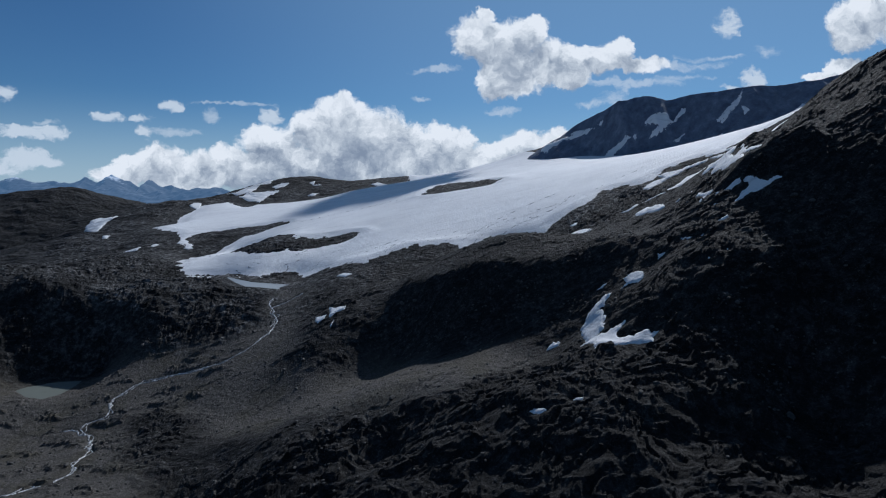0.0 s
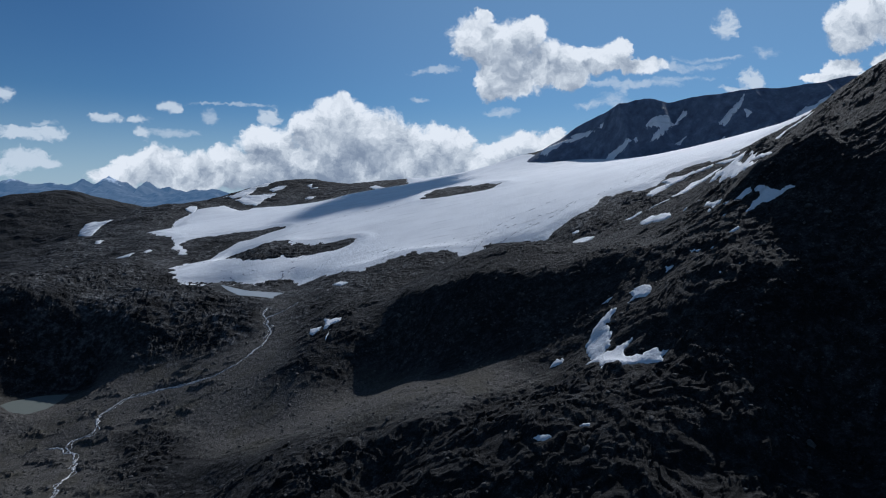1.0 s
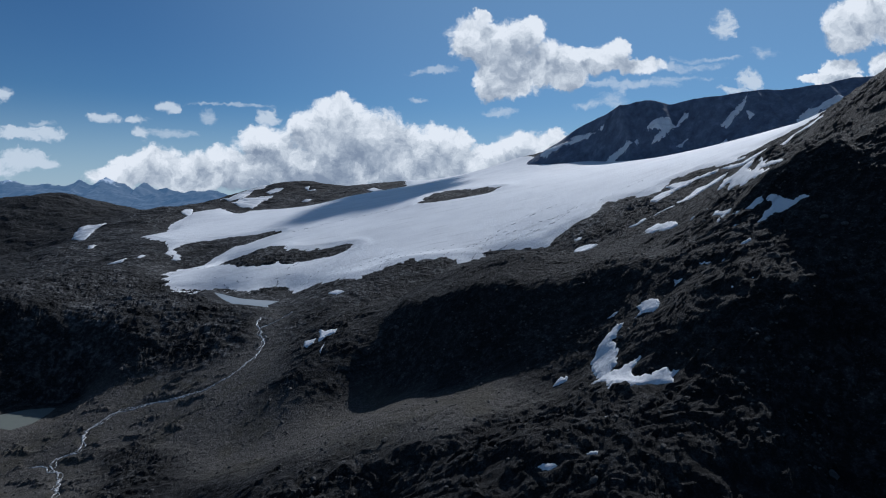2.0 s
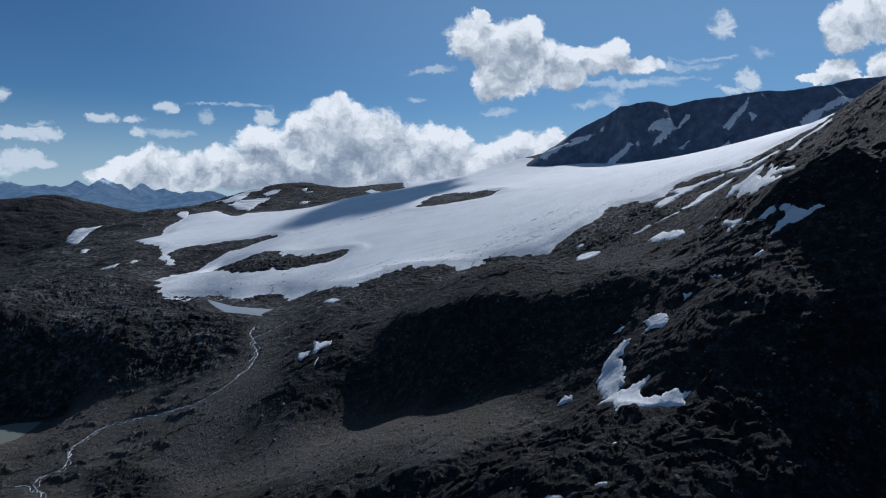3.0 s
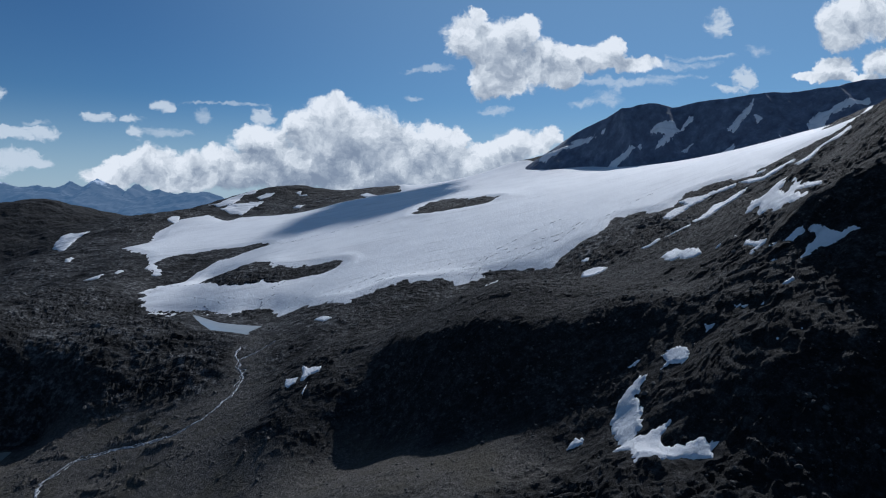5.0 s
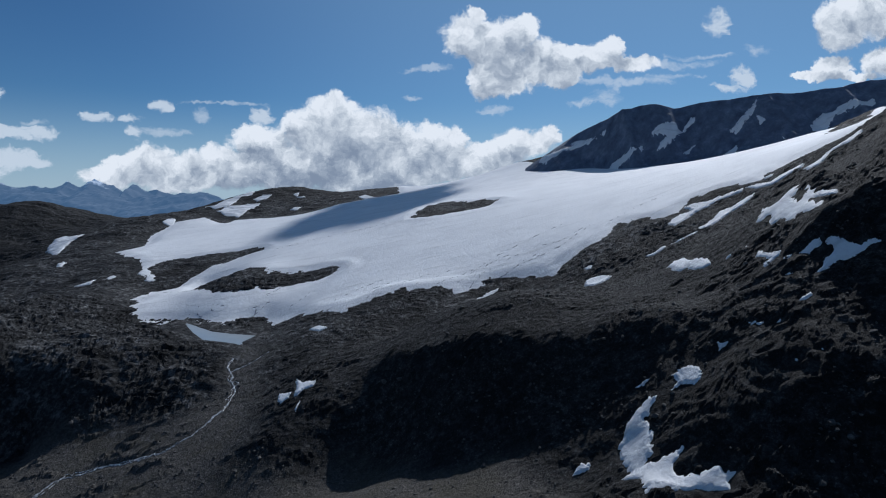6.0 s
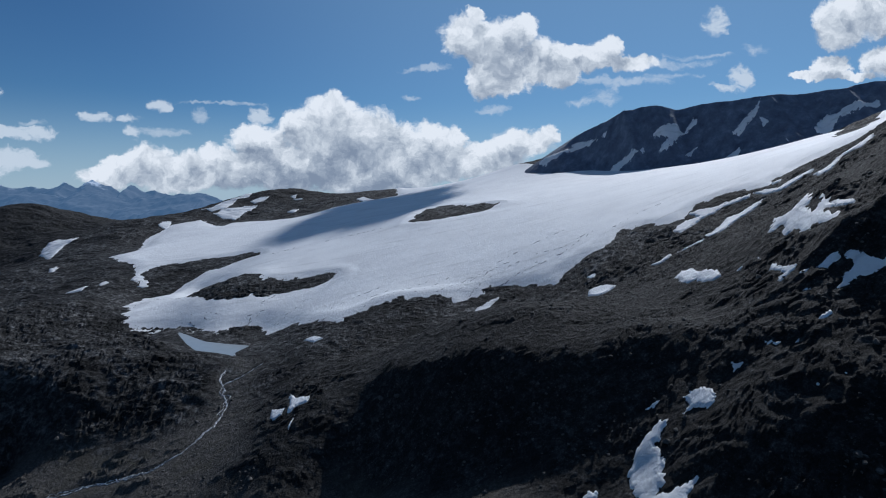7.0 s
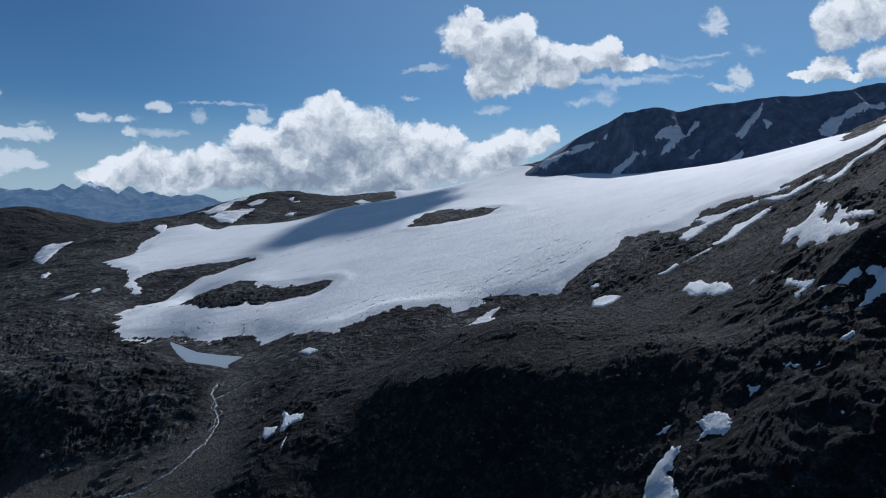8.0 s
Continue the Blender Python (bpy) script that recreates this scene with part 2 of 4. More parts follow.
def stone_material():
    m, gr, b = material("boulder_stone")
    at = gr.node("ShaderNodeNewGeometry").outputs["Position"]
    shade = gr.node("ShaderNodeObjectInfo").outputs["Random"]
    isle = gr.node("ShaderNodeNewGeometry").outputs["Random Per Island"]
    n = gr.math("ADD", gr.noise(at, 1.2, 6, 0.7), gr.math("MULTIPLY", gr.math("SUBTRACT", gr.math("MULTIPLY", gr.math("ADD", shade, isle), 0.5), 0.5), 0.3))
    gr.put(gr.ramp(n, (0.3, (0.020, 0.020, 0.021)), (0.55, (0.055, 0.053, 0.050)), (0.8, (0.12, 0.115, 0.11))), b.inputs["Base Color"])
    b.inputs["Roughness"].default_value = 0.9
    gr.put(gr.node("ShaderNodeBump", {"Strength": 0.5, "Distance": 0.2, "Height": n}).outputs[0], b.inputs["Normal"])
    return m


def torrent_material():
    m, gr, b = material("white_water")
    at = gr.node("ShaderNodeNewGeometry").outputs["Position"]
    n = gr.noise(at, 0.7, 6, 0.7)
    gr.put(gr.ramp(n, (0.40, (0.06, 0.065, 0.07)), (0.50, (0.30, 0.32, 0.33)), (0.60, (0.85, 0.86, 0.87))), b.inputs["Base Color"])
    b.inputs["Roughness"].default_value = 0.3
    gr.put(gr.node("ShaderNodeBump", {"Strength": 0.6, "Distance": 0.3, "Height": n}).outputs[0], b.inputs["Normal"])
    return m


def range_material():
    """The far range: a backdrop, many kilometres of blue air imitated by a blue glow."""
    m, gr, b = material("glowing_far_range")
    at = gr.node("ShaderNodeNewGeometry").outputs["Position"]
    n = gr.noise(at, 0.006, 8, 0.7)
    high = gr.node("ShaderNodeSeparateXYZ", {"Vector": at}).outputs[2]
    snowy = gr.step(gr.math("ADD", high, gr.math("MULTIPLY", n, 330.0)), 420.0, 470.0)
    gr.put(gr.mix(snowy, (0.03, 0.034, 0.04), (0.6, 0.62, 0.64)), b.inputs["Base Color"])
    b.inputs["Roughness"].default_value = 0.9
    # blue haze of the air between, put in as emission
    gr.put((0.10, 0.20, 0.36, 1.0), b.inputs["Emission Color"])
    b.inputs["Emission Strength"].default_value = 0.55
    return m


def cloud_material():
    m, gr, b = material("cloud_white")
    at = gr.node("ShaderNodeNewGeometry").outputs["Position"]
    gr.put(gr.ramp(gr.noise(at, 0.01, 6), (0.3, 0.75), (0.7, 0.85)), b.inputs["Base Color"])
    b.inputs["Roughness"].default_value = 1.0
    return m


def water_material(name, colour):
    m, gr, b = material(name)
    at = gr.node("ShaderNodeNewGeometry").outputs["Position"]
    gr.put(gr.mix(gr.noise(at, 0.15, 3), colour, tuple(c * 0.85 for c in colour)), b.inputs["Base Color"])
    b.inputs["Roughness"].default_value = 0.12
    gr.put(gr.node("ShaderNodeBump", {"Strength": 0.15, "Distance": 0.1, "Height": gr.noise(at, 2.0, 3)}).outputs[0], b.inputs["Normal"])
    return m


rock_mat, snow_mat, stone_mat = rock_material(), snow_material(), stone_material()
cliff_mat = cliff_material()
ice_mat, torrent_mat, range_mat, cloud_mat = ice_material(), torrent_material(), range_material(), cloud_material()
pond_mat, lake_mat = water_material("silty_water", (0.20, 0.22, 0.20)), water_material("lake_water", (0.34, 0.38, 0.40))

# ---------------------------------------------------------------- plan, in metres
LAND = [64.9, 53.25, 66.87]
HILLS_A = [
    (-80, 75, 17.5, 33),
    (80, 75, 42.1, 33),
    (53, 96, -25.6, 20),
    (53, 96, 13.4, 8),
    (-59, 93, 3.1, 20),
    (89, 65, -19.4, 20),
    (89, 65, -35.1, 55),
    (7, 110, -9.9, 12),
    (51, 109, 10.2, 8),
    (-71, 98, -46.2, 60),
    (-98, 71, -10.2, 22),
    (8, 121, 31.6, 36),
    (93, 112, -9.5, 26),
    (118, 86, -6.1, 16),
    (49, 152, 3.2, 18),
    (-40, 155, 5.7, 18),
    (10, 160, -33.3, 48),
    (11, 175, 8.4, 19),
    (-148, 123, 13.4, 13),
    (156, 113, -15.2, 21),
    (-171, 124, -38.8, 38),
    (135, 163, -17, 15),
    (124, 196, -14.4, 16),
    (99, 210, -11.2, 16),
    (-58, 225, -15.5, 16),
    (48, 250, -4.4, 18),
    (-123, 223, -43.9, 46),
    (150, 206, -14.5, 18),
    (196, 163, 8.5, 18),
    (0, 255, -9.5, 18),
    (-32, 253, -14.9, 18),
    (175, 186, -10.3, 18),
    (40, 238, 4.5, 15),
    (146, 238, -5, 18),
    (93, 262, -8.5, 17),
    (205, 348, -8, 20),
    (182, 408, 7, 20),
    (142, 408, 4.5, 24),
    (268, 398, 9, 30),
    (352, 486, 15, 32),
    (177, 346, 7, 6.5),
    (190, 340, 8, 6.5),
    (202, 333, 8, 7),
    (206, 394, 6, 6.5),
    (112, 315, -3, 14),
    (200, 408, 6, 14),
    (66, 334, 2, 14),
    (-347, 500, 6, 18),
]
HILLS_B = [
    (119, 253, -1.4, 20),
    (150, 236, -12.2, 20),
    (87, 266, 7.1, 31),
    (216, 178, 5.9, 20),
    (-192, 204, -33.9, 20),
    (-35, 278, -6.9, 20),
    (35, 278, -8.9, 20),
    (0, 307, -4.9, 22),
    (148, 269, 11.6, 22),
    (-131, 278, -17, 22),
    (58, 302, -13.8, 22),
    (-58, 302, -11.7, 34),
    (196, 237, -3.4, 22),
    (-249, 181, -42.7, 34),
    (0, 337, -12.7, 24),
    (-215, 260, -9.8, 24),
    (260, 215, 35.8, 37),
    (124, 314, 8.4, 24),
    (84, 327, -0.9, 24),
    (-84, 327, -4.4, 24),
    (-181, 285, -6.6, 24),
    (42, 335, -3.6, 24),
    (-114, 352, -8.4, 26),
    (158, 335, 22.3, 41),
    (92, 359, 8.9, 26),
    (254, 270, 3.6, 26),
    (23, 370, -1.5, 26),
    (218, 300, 6.6, 26),
    (-218, 300, -7.2, 26),
    (-46, 368, -24.7, 26),
    (-346, -200, 137.2, 160),
    (346, -200, -12.4, 160),
    (-400, -0, -62.8, 160),
]
HILLS_C = [
    (0, -400, -182.8, 280),
    (0, -400, 148.5, 160),
    (-313, 259, 13.7, 28),
    (196, 356, 20.6, 28),
    (-173, 368, -64.5, 73),
    (329, 239, 60.8, 28),
    (-150, 378, 6.8, 28),
    (101, 394, 6, 28),
    (-297, 278, -50.3, 45),
    (-26, 406, -4.4, 28),
    (-76, 400, 6.7, 28),
    (51, 404, 19.1, 28),
    (215, 391, 0.4, 31),
    (-215, 391, -3.7, 31),
    (-164, 415, 4.9, 31),
    (164, 415, 10.9, 31),
    (56, 443, 12.5, 31),
    (-263, 361, -24.2, 31),
    (-84, 439, 3.3, 31),
    (0, 447, 17.2, 31),
    (111, 433, 8, 31),
    (306, 326, -8.8, 31),
    (-31, 489, -11, 34),
    (357, 336, -8.3, 34),
    (336, 357, 172.6, 88),
    (-336, 357, -31.1, 34),
    (122, 475, 4.3, 34),
    (-122, 475, -8.9, 34),
    (-397, 288, -41, 34),
    (-288, 397, -7, 34),
    (181, 456, 4.2, 34),
    (209, 444, 10.6, 34),
    (-209, 444, -10.7, 34),
]
HILLS_D = [
    (313, 378, -23.6, 34),
    (34, 537, -4.9, 38),
    (166, 512, 12.4, 38),
    (259, 472, 5.8, 38),
    (-343, 415, -21.7, 38),
    (343, 415, -12.4, 38),
    (436, 316, 54.2, 38),
    (-436, 316, -53.5, 38),
    (-288, 455, -45.6, 38),
    (-101, 529, -1.6, 38),
    (-198, 501, -9.4, 38),
    (-74, 586, 4.7, 41),
    (347, 478, 9.6, 41),
    (-478, 347, -65.6, 41),
    (-377, 455, -9.2, 41),
    (0, 591, 8, 41),
    (285, 518, 13.7, 41),
    (-252, 535, 10.3, 41),
    (405, 431, 25.6, 41),
    (111, 581, 14.8, 41),
    (-147, 573, -17, 41),
    (122, 637, 4.1, 45),
    (239, 603, 63, 71),
    (-239, 603, -29.1, 45),
    (-381, 525, 4.4, 45),
    (-81, 644, -3.4, 45),
    (500, 414, 104.6, 45),
    (348, 548, 19.8, 45),
    (-161, 629, -11.3, 45),
    (41, 648, 4.9, 45),
    (-313, 569, -7.3, 45),
    (343, 624, 22.7, 50),
    (576, 419, 57, 50),
]
HILLS_E = [
    (419, 576, -12.3, 50),
    (-454, 549, 15.2, 50),
    (454, 549, 129.8, 78),
    (134, 700, 18.8, 50),
    (-220, 678, 18.1, 50),
    (0, 713, 33, 78),
    (-288, 727, -29.2, 55),
    (288, 727, 23.4, 55),
    (-570, 536, -14.5, 141),
    (195, 758, 17.4, 55),
    (603, 499, 81.3, 55),
    (-377, 686, 6.9, 55),
    (377, 686, 45.2, 55),
    (-460, 725, -6.7, 60),
    (460, 725, 27.1, 60),
    (108, 852, 27.1, 60),
    (626, 588, 41.7, 60),
    (-588, 626, -2.6, 60),
    (366, 777, 22.4, 60),
    (265, 817, 47.4, 94),
    (0, 859, 8, 60),
    (505, 695, 23.9, 60),
    (-161, 844, 7.8, 60),
    (450, -779, 47, 360),
    (-450, -779, -4.1, 360),
    (-779, -450, -61.1, 360),
    (900, 0, 149.3, 360),
    (454, 826, 34.6, 66),
    (-505, 796, -3.4, 66),
    (235, 913, 15.2, 66),
    (-59, 941, 37.4, 104),
    (347, 877, 19.1, 66),
    (601, 727, 103.6, 104),
]
HILLS_F = [
    (727, 601, 35.6, 66),
    (118, 936, 13.8, 66),
    (555, 874, 24.4, 72),
    (-555, 874, 2.4, 114),
    (194, 1017, 21, 72),
    (441, 937, 15, 72),
    (-320, 985, 11.9, 72),
    (-709, 755, -17.2, 114),
    (71, 1134, 24.2, 125),
    (418, 1057, 56.4, 125),
    (548, 996, 17.1, 80),
    (-142, 1128, 10.5, 80),
    (920, 668, 175.4, 125),
    (725, 876, 34.3, 80),
    (-459, 1160, -19.6, 87),
    (-910, 854, -41.2, 87),
    (310, 1209, 49.7, 87),
    (-310, 1209, 8.5, 137),
    (-734, 1010, -23.8, 87),
    (734, 1010, 81.7, 137),
    (-172, 1359, 18.7, 96),
    (504, 1274, 41.8, 96),
    (-873, 1056, -46.2, 96),
    (1056, 873, 38.4, 96),
    (-734, 1157, -10.2, 96),
    (-583, 1240, 18.3, 96),
    (257, 1346, 63.6, 96),
    (938, 999, 33.3, 96),
    (660, 1201, 18, 96),
    (86, 1368, 33.1, 96),
    (94, 1501, 35.2, 105),
    (-94, 1501, 32.4, 105),
    (725, 1318, 24.1, 105),
]
HILLS_G = [
    (959, 1159, 31.8, 105),
    (-1159, 959, -55.7, 105),
    (465, 1431, 14.3, 105),
    (-282, 1478, 13, 105),
    (282, 1478, 27.2, 105),
    (-554, 1399, 16, 105),
    (-703, 1494, -19.9, 116),
    (1336, 971, 73.3, 182),
    (1336, 971, 17.9, 116),
    (971, 1336, 24.7, 116),
    (-411, 1600, 53.7, 116),
    (411, 1600, -12, 116),
    (-885, 1395, 59, 116),
    (-227, 1799, 30.7, 127),
    (-1156, 1397, 35.7, 127),
    (-668, 1686, 23.4, 127),
    (668, 1686, -18.5, 127),
    (-495, 1928, -23.1, 139),
    (-733, 1851, -28, 139),
    (-1170, 1611, 9.7, 139),
    (-1611, 1170, 28.1, 358),
    (959, 1745, -33.6, 358),
    (-1000, -1732, 187.5, 800),
    (1496, 1593, -59.1, 153),
    (0, 2186, -32.7, 393),
    (-274, 2169, -46.6, 153),
    (-1053, 1916, -27.3, 153),
    (-883, 2231, -54.6, 264),
    (1286, 2026, -80.4, 264),
    (0, 2400, -27.5, 168),
    (1942, 1411, -39.8, 432),
    (1411, 1942, -24.5, 168),
    (742, 2283, -77.1, 264),
    (510, 740, 18, 70),
]
CREST_X = [114.0, 182.7, 204.6, 248.3, 270.1, 292.0, 314.7, 328.7, 356.6, 390.8, 416.1, 440.5, 495.6, 538.5, 588.3, 625.9, 642.4, 669.6, 961.4, 1485.8]
CREST_Y = [1228.2, 1239.3, 1230.5, 1217.4, 1204.3, 1186.8, 1151.9, 1125.6, 1115.2, 1108.2, 1106.5, 1090.7, 1047.0, 1034.7, 1020.8, 994.5, 1003.3, 977.1, 924.6, 793.5]
CREST_Z = [189.5, 246.9, 257.8, 281.7, 300.6, 310.6, 322.2, 334.1, 339.7, 339.6, 334.2, 337.8, 342.3, 345.8, 347.0, 348.9, 354.8, 357.2, 379.0, 392.1]
SPUR_BROW = [-20, 416, 6.3, 402, 28.3, 384, 52.4, 371.8, 70.6, 365.4, 91, 363, 106, 352]
SPUR_FOOT = [-22, 368, 15.5, 346, 30, 338]
KNOLL_BROW = [-385, 500, -350, 508, -330.8, 506, -291.7, 503.9, -254.9, 488.8]
KNOLL_FOOT = [-365, 445, -333.3, 446, -309.8, 455, -282.4, 461]
GLACIER_A = [-293.1, 630.5, -260, 623.8, -219.9, 617.2, -198.6, 600.8, -183.6, 592.4, -174.4, 599.8, -155.4, 599.7, -136.2, 582.3, -121.9, 580.8, -96.1, 557.4, -88.7, 553.2, -77.9, 541.1, -69.3, 540.1, -61.6, 545.5, -53.4, 547.9, -36.9, 556.5, -28.3, 558.1, -10.7, 553.7, 10.9, 554.4, 17.2, 547.9, 32.4, 551.5, 46.1, 559.2, 74.8, 546.6, 93.5, 534.7, 102.3, 536.9, 99.5, 543.1, 108.8, 546.8, 128.1, 555.2, 145.7, 563.2, 155.2, 579.4, 164.5, 573.4, 181.1, 558.4, 195.8, 552.4, 204.1, 563.7, 218.6, 565, 235.6, 563.9, 255.2, 544.9, 264.5, 550.2, 282.3, 555.3, 293.6, 553, 309, 545, 332, 523]
GLACIER_B = [470, 565, 630, 700, 800, 980, 800, 1150, 520, 1500, 200, 1800, -120, 1800, -78, 1360.7, -146.5, 1332.6, -200.4, 1304.8, -229.1, 1275.6, -265.8, 1241.3, -313.6, 1258, -364.9, 1282.1, -406.2, 1288.3, -418, 1258.3, -476.5, 1310.9, -512.5, 1262.8, -515.5, 1232.7, -521.2, 1188.2, -519.9, 1153.6, -454.3, 987.1, -466.6, 939.9, -421.7, 889.8, -393.7, 864.3, -370.5, 828.3, -361.6, 801.1, -344.4, 779.7, -331.8, 781.1, -346, 800.3, -357, 810.5, -354.5, 832.2, -330.7, 849, -277.2, 857.9, -231.1, 848.7, -217.2, 830.5, -250.4, 821.5, -280.8, 811.3, -292.7, 787.5, -299.4, 771.4, -323.2, 750, -330.4, 724.1, -329.4, 711.3, -316.5, 697.6, -293.5, 647.5]
ISLAND_ROCK = [-239.5, 674.6, -267.3, 766.2, -247.5, 769.6, -218.7, 749.3, -190.4, 712.7, -173.2, 687.5, -146.6, 679.1, -125.6, 684, -101, 674.3, -94.8, 663.2, -103.9, 657, -123.8, 657.5, -144.6, 655.8, -174.3, 659.7, -194.8, 657.6, -222.5, 663.4]
NUNATAK = [-28.6, 822.3, -11, 886.7, 9.1, 907.8, 21.6, 917.5, 42.9, 853.2, 65.7, 850.6, 80.8, 835.2, 70.3, 818.2, 48.3, 816.7, 19, 813.8, -6.4, 809.8]
SNOW_GULLY_A = [-87.0, 443.8, -80.6, 432.7, -75.1, 431.0, -70.5, 426.6, -72.2, 421.9, -78.0, 421.5, -80.5, 417.8, -83.1, 419.0, -83.2, 426.3]
SNOW_GULLY_B = [-95.5, 433.6, -89.5, 427.7, -85.4, 425.7, -86.0, 420.0, -90.3, 417.7, -93.8, 422.3]
SNOW_GULLY_C = [-80.4, 407.8, -79.0, 411.2, -77.4, 415.6, -77.6, 410.6, -78.9, 405.4]
SNOW_GULLY_D = [-96.5, 524.3, -89.0, 527.8, -80.7, 519.5, -86.7, 515.8]
POND = [-321, 428.6, -318.6, 437.1, -304.6, 448.3, -285.1, 452.6, -282.6, 441.3, -281.4, 422.5, -288.1, 410.9, -302.9, 414.6]
LAKE = [-227.5, 611.8, -203.6, 589.6, -188.7, 575.6, -170, 567.5, -146.8, 560.6, -151.4, 539.4, -149.5, 530.1, -165.8, 538.6, -185.7, 546.6, -204.1, 571.6]
SNOW_TONGUE = [-281.2, 617.3, -268.1, 625.2, -232.3, 623.0, -211.0, 613.5, -209.0, 605.0, -237.9, 613.3, -262.6, 614.1]
STREAM = [-151.2, 532.6, -148.7, 508.4, -149.5, 496.5, -142, 483.9, -134.8, 468.8, -133.5, 455.3, -138.9, 442.8, -159.3, 422.1, -172.7, 424.2, -187.4, 424, -207.2, 425.7, -222, 421.6, -226.5, 414.2, -234, 405.4, -233.2, 396.5, -226.1, 387.2, -240.3, 378.6, -234.1, 371.4, -223.1, 360.6, -207.5, 333.5, -209.2, 322.8, -203.4, 311.9, -202.9, 302.8, -207, 297.5, -217.2, 290.8, -223.5, 283.8, -330, 255, -420, 160]
BROOK = [-122.1, 507.1, -129.3, 502.4, -133, 495.9, -139.9, 494.1, -145.7, 491.2]
SIDE_BROOK = [-252.5, 375.8, -243.3, 374.3, -231.7, 367.5]
GRAVEL = [-361.3, 391.9, -333.7, 431.9, -281.4, 450.1, -252.7, 455.8, -216.6, 456.1, -170.5, 453.3, -142.8, 465.5, -150.1, 507.5, -141.9, 523.4, -119.8, 505.3, -122.7, 458.7, -101.7, 409.1, -112.6, 389.3, -66, 363.8, -49.9, 378.8, -8, 340.2, 36.4, 319.3, 51.5, 297.4, 4.4, 279.3, -42, 294.8, -68.5, 308.4, -125.4, 328.4, -184.2, 384.4, -213.6, 381.8, -179.3, 312.6, -142.1, 286.1, -200, 200, -500, 150]
CREVASSE_0 = [-20.8, 557.4, -3.5, 573.6, 15.2, 592.7]
CREVASSE_1 = [1.9, 561.7, 29.8, 578.9, 65.1, 593.9]
CREVASSE_2 = [19, 560.3, 34.3, 578.2, 51.7, 596.7]
CREVASSE_3 = [51.4, 559.4, 69.5, 568.9, 85.3, 577.4]
CREVASSE_4 = [60.5, 558, 74.6, 567.7]
CREVASSE_5 = [29.6, 554.4, 39.8, 573, 46.5, 586.2]
CREVASSE_6 = [114.2, 582.8, 125.9, 589.3, 138.8, 602.4]
CREVASSE_7 = [-168.3, 616.6, -153.3, 622.5]
CREVASSE_8 = [-169.5, 631.6, -161.7, 637.9, -148.6, 656.7]
CREVASSE_9 = [-136.7, 587.6, -125.2, 603.6, -115.7, 620.4]
CREVASSE_10 = [-99.9, 562.8, -94.5, 583.2]
CREVASSE_11 = [-56.5, 575, -34.7, 588.3]
CREVASSE_12 = [-84.2, 577.7, -58.7, 593.8, -31, 603.9]
CREVASSE_13 = [83, 569.8, 106.7, 575.8, 129.4, 594]
CREVASSE_14 = [151.2, 588.6, 175, 603.9, 206.4, 611.2]
CREVASSE_15 = [-241.1, 643.8, -218.6, 639.4, -193.6, 626.8]
CREVASSE_16 = [54.9, 599.5, 97.3, 623.2, 124.2, 632]
CREVASSE_DIRT_LINE_A = [23.7, 549.3, 42.9, 572.1, 62.6, 585.2, 87.0, 592.8, 109.4, 588.2, 139.2, 604.0]
CREVASSE_DIRT_LINE_B = [50.3, 557.5, 69.2, 567.3, 88.1, 572.9, 106.7, 575.8]
CREVASSE_TONGUE_A = [-164.1, 604.8, -155.4, 619.4]
CREVASSE_TONGUE_B = [-163.3, 609.8, -160.5, 633.5, -150.9, 655.4]
CREVASSE_TONGUE_C = [-312.5, 680.9, -312.3, 736.1, -243.8, 675.8]
CREVASSE_TONGUE_D = [-139.1, 592.6, -123.7, 607.5, -107.6, 624.7]
CREVASSE_TONGUE_E = [-91.3, 544.8, -85.0, 557.0, -84.2, 577.7]
CREVASSE_TONGUE_F = [-225.8, 638.0, -213.3, 632.2, -204.9, 623.5]
CREVASSE_TONGUE_G = [-240.8, 631.2, -227.3, 629.1, -213.1, 618.9]
CREVASSE_TRACK = [-200.8, 816.6, -162.0, 826.6, -113.7, 826.9, -58.2, 823.7]
CREVASSE_DIRT_LINE_C = [-53.4, 547.9, -29.1, 571.7, -2.2, 591.7]
CREVASSE_DIRT_LINE_D = [-69.1, 538.5, -54.3, 555.9, -42.6, 572.3]
RANGE_FAR_X = [-3439, -3118, -2999, -2820, -2720, -2597, -2518, -2427, -2326, -2232, -2156, -2070, -1918, -1597, -1195]
RANGE_FAR_Z = [248, 260, 243, 231, 222, 274, 242, 290, 229, 197, 269, 213, 184, 155, 73]
RANGE_NEAR_X = [-2958, -2683, -2474, -2305, -2062, -1891, -1648, -1405, -1234, -958]
RANGE_NEAR_Z = [177, 169, 203, 161, 185, 146, 170, 179, 113, 42]
GLACIER = GLACIER_A + GLACIER_B
SNOW_STRIP_A = [181.0, 537.0, 191.2, 546.4, 199.6, 546.6, 204.6, 545.4, 203.4, 558.2, 211.0, 557.6, 220.8, 551.3, 228.9, 550.4, 237.7, 547.1, 242.8, 544.9, 241.1, 540.2, 232.9, 542.0, 221.8, 544.6, 214.1, 541.6, 205.5, 540.9, 194.1, 534.0, 183.5, 528.4]
SNOW_STRIP_B = [191.6, 508.1, 198.3, 508.6, 207.8, 516.0, 215.5, 523.5, 222.3, 521.5, 231.6, 524.1, 241.2, 523.5, 237.3, 518.6, 228.3, 514.2, 219.5, 512.4, 211.0, 507.0, 203.2, 502.9, 192.7, 500.8]
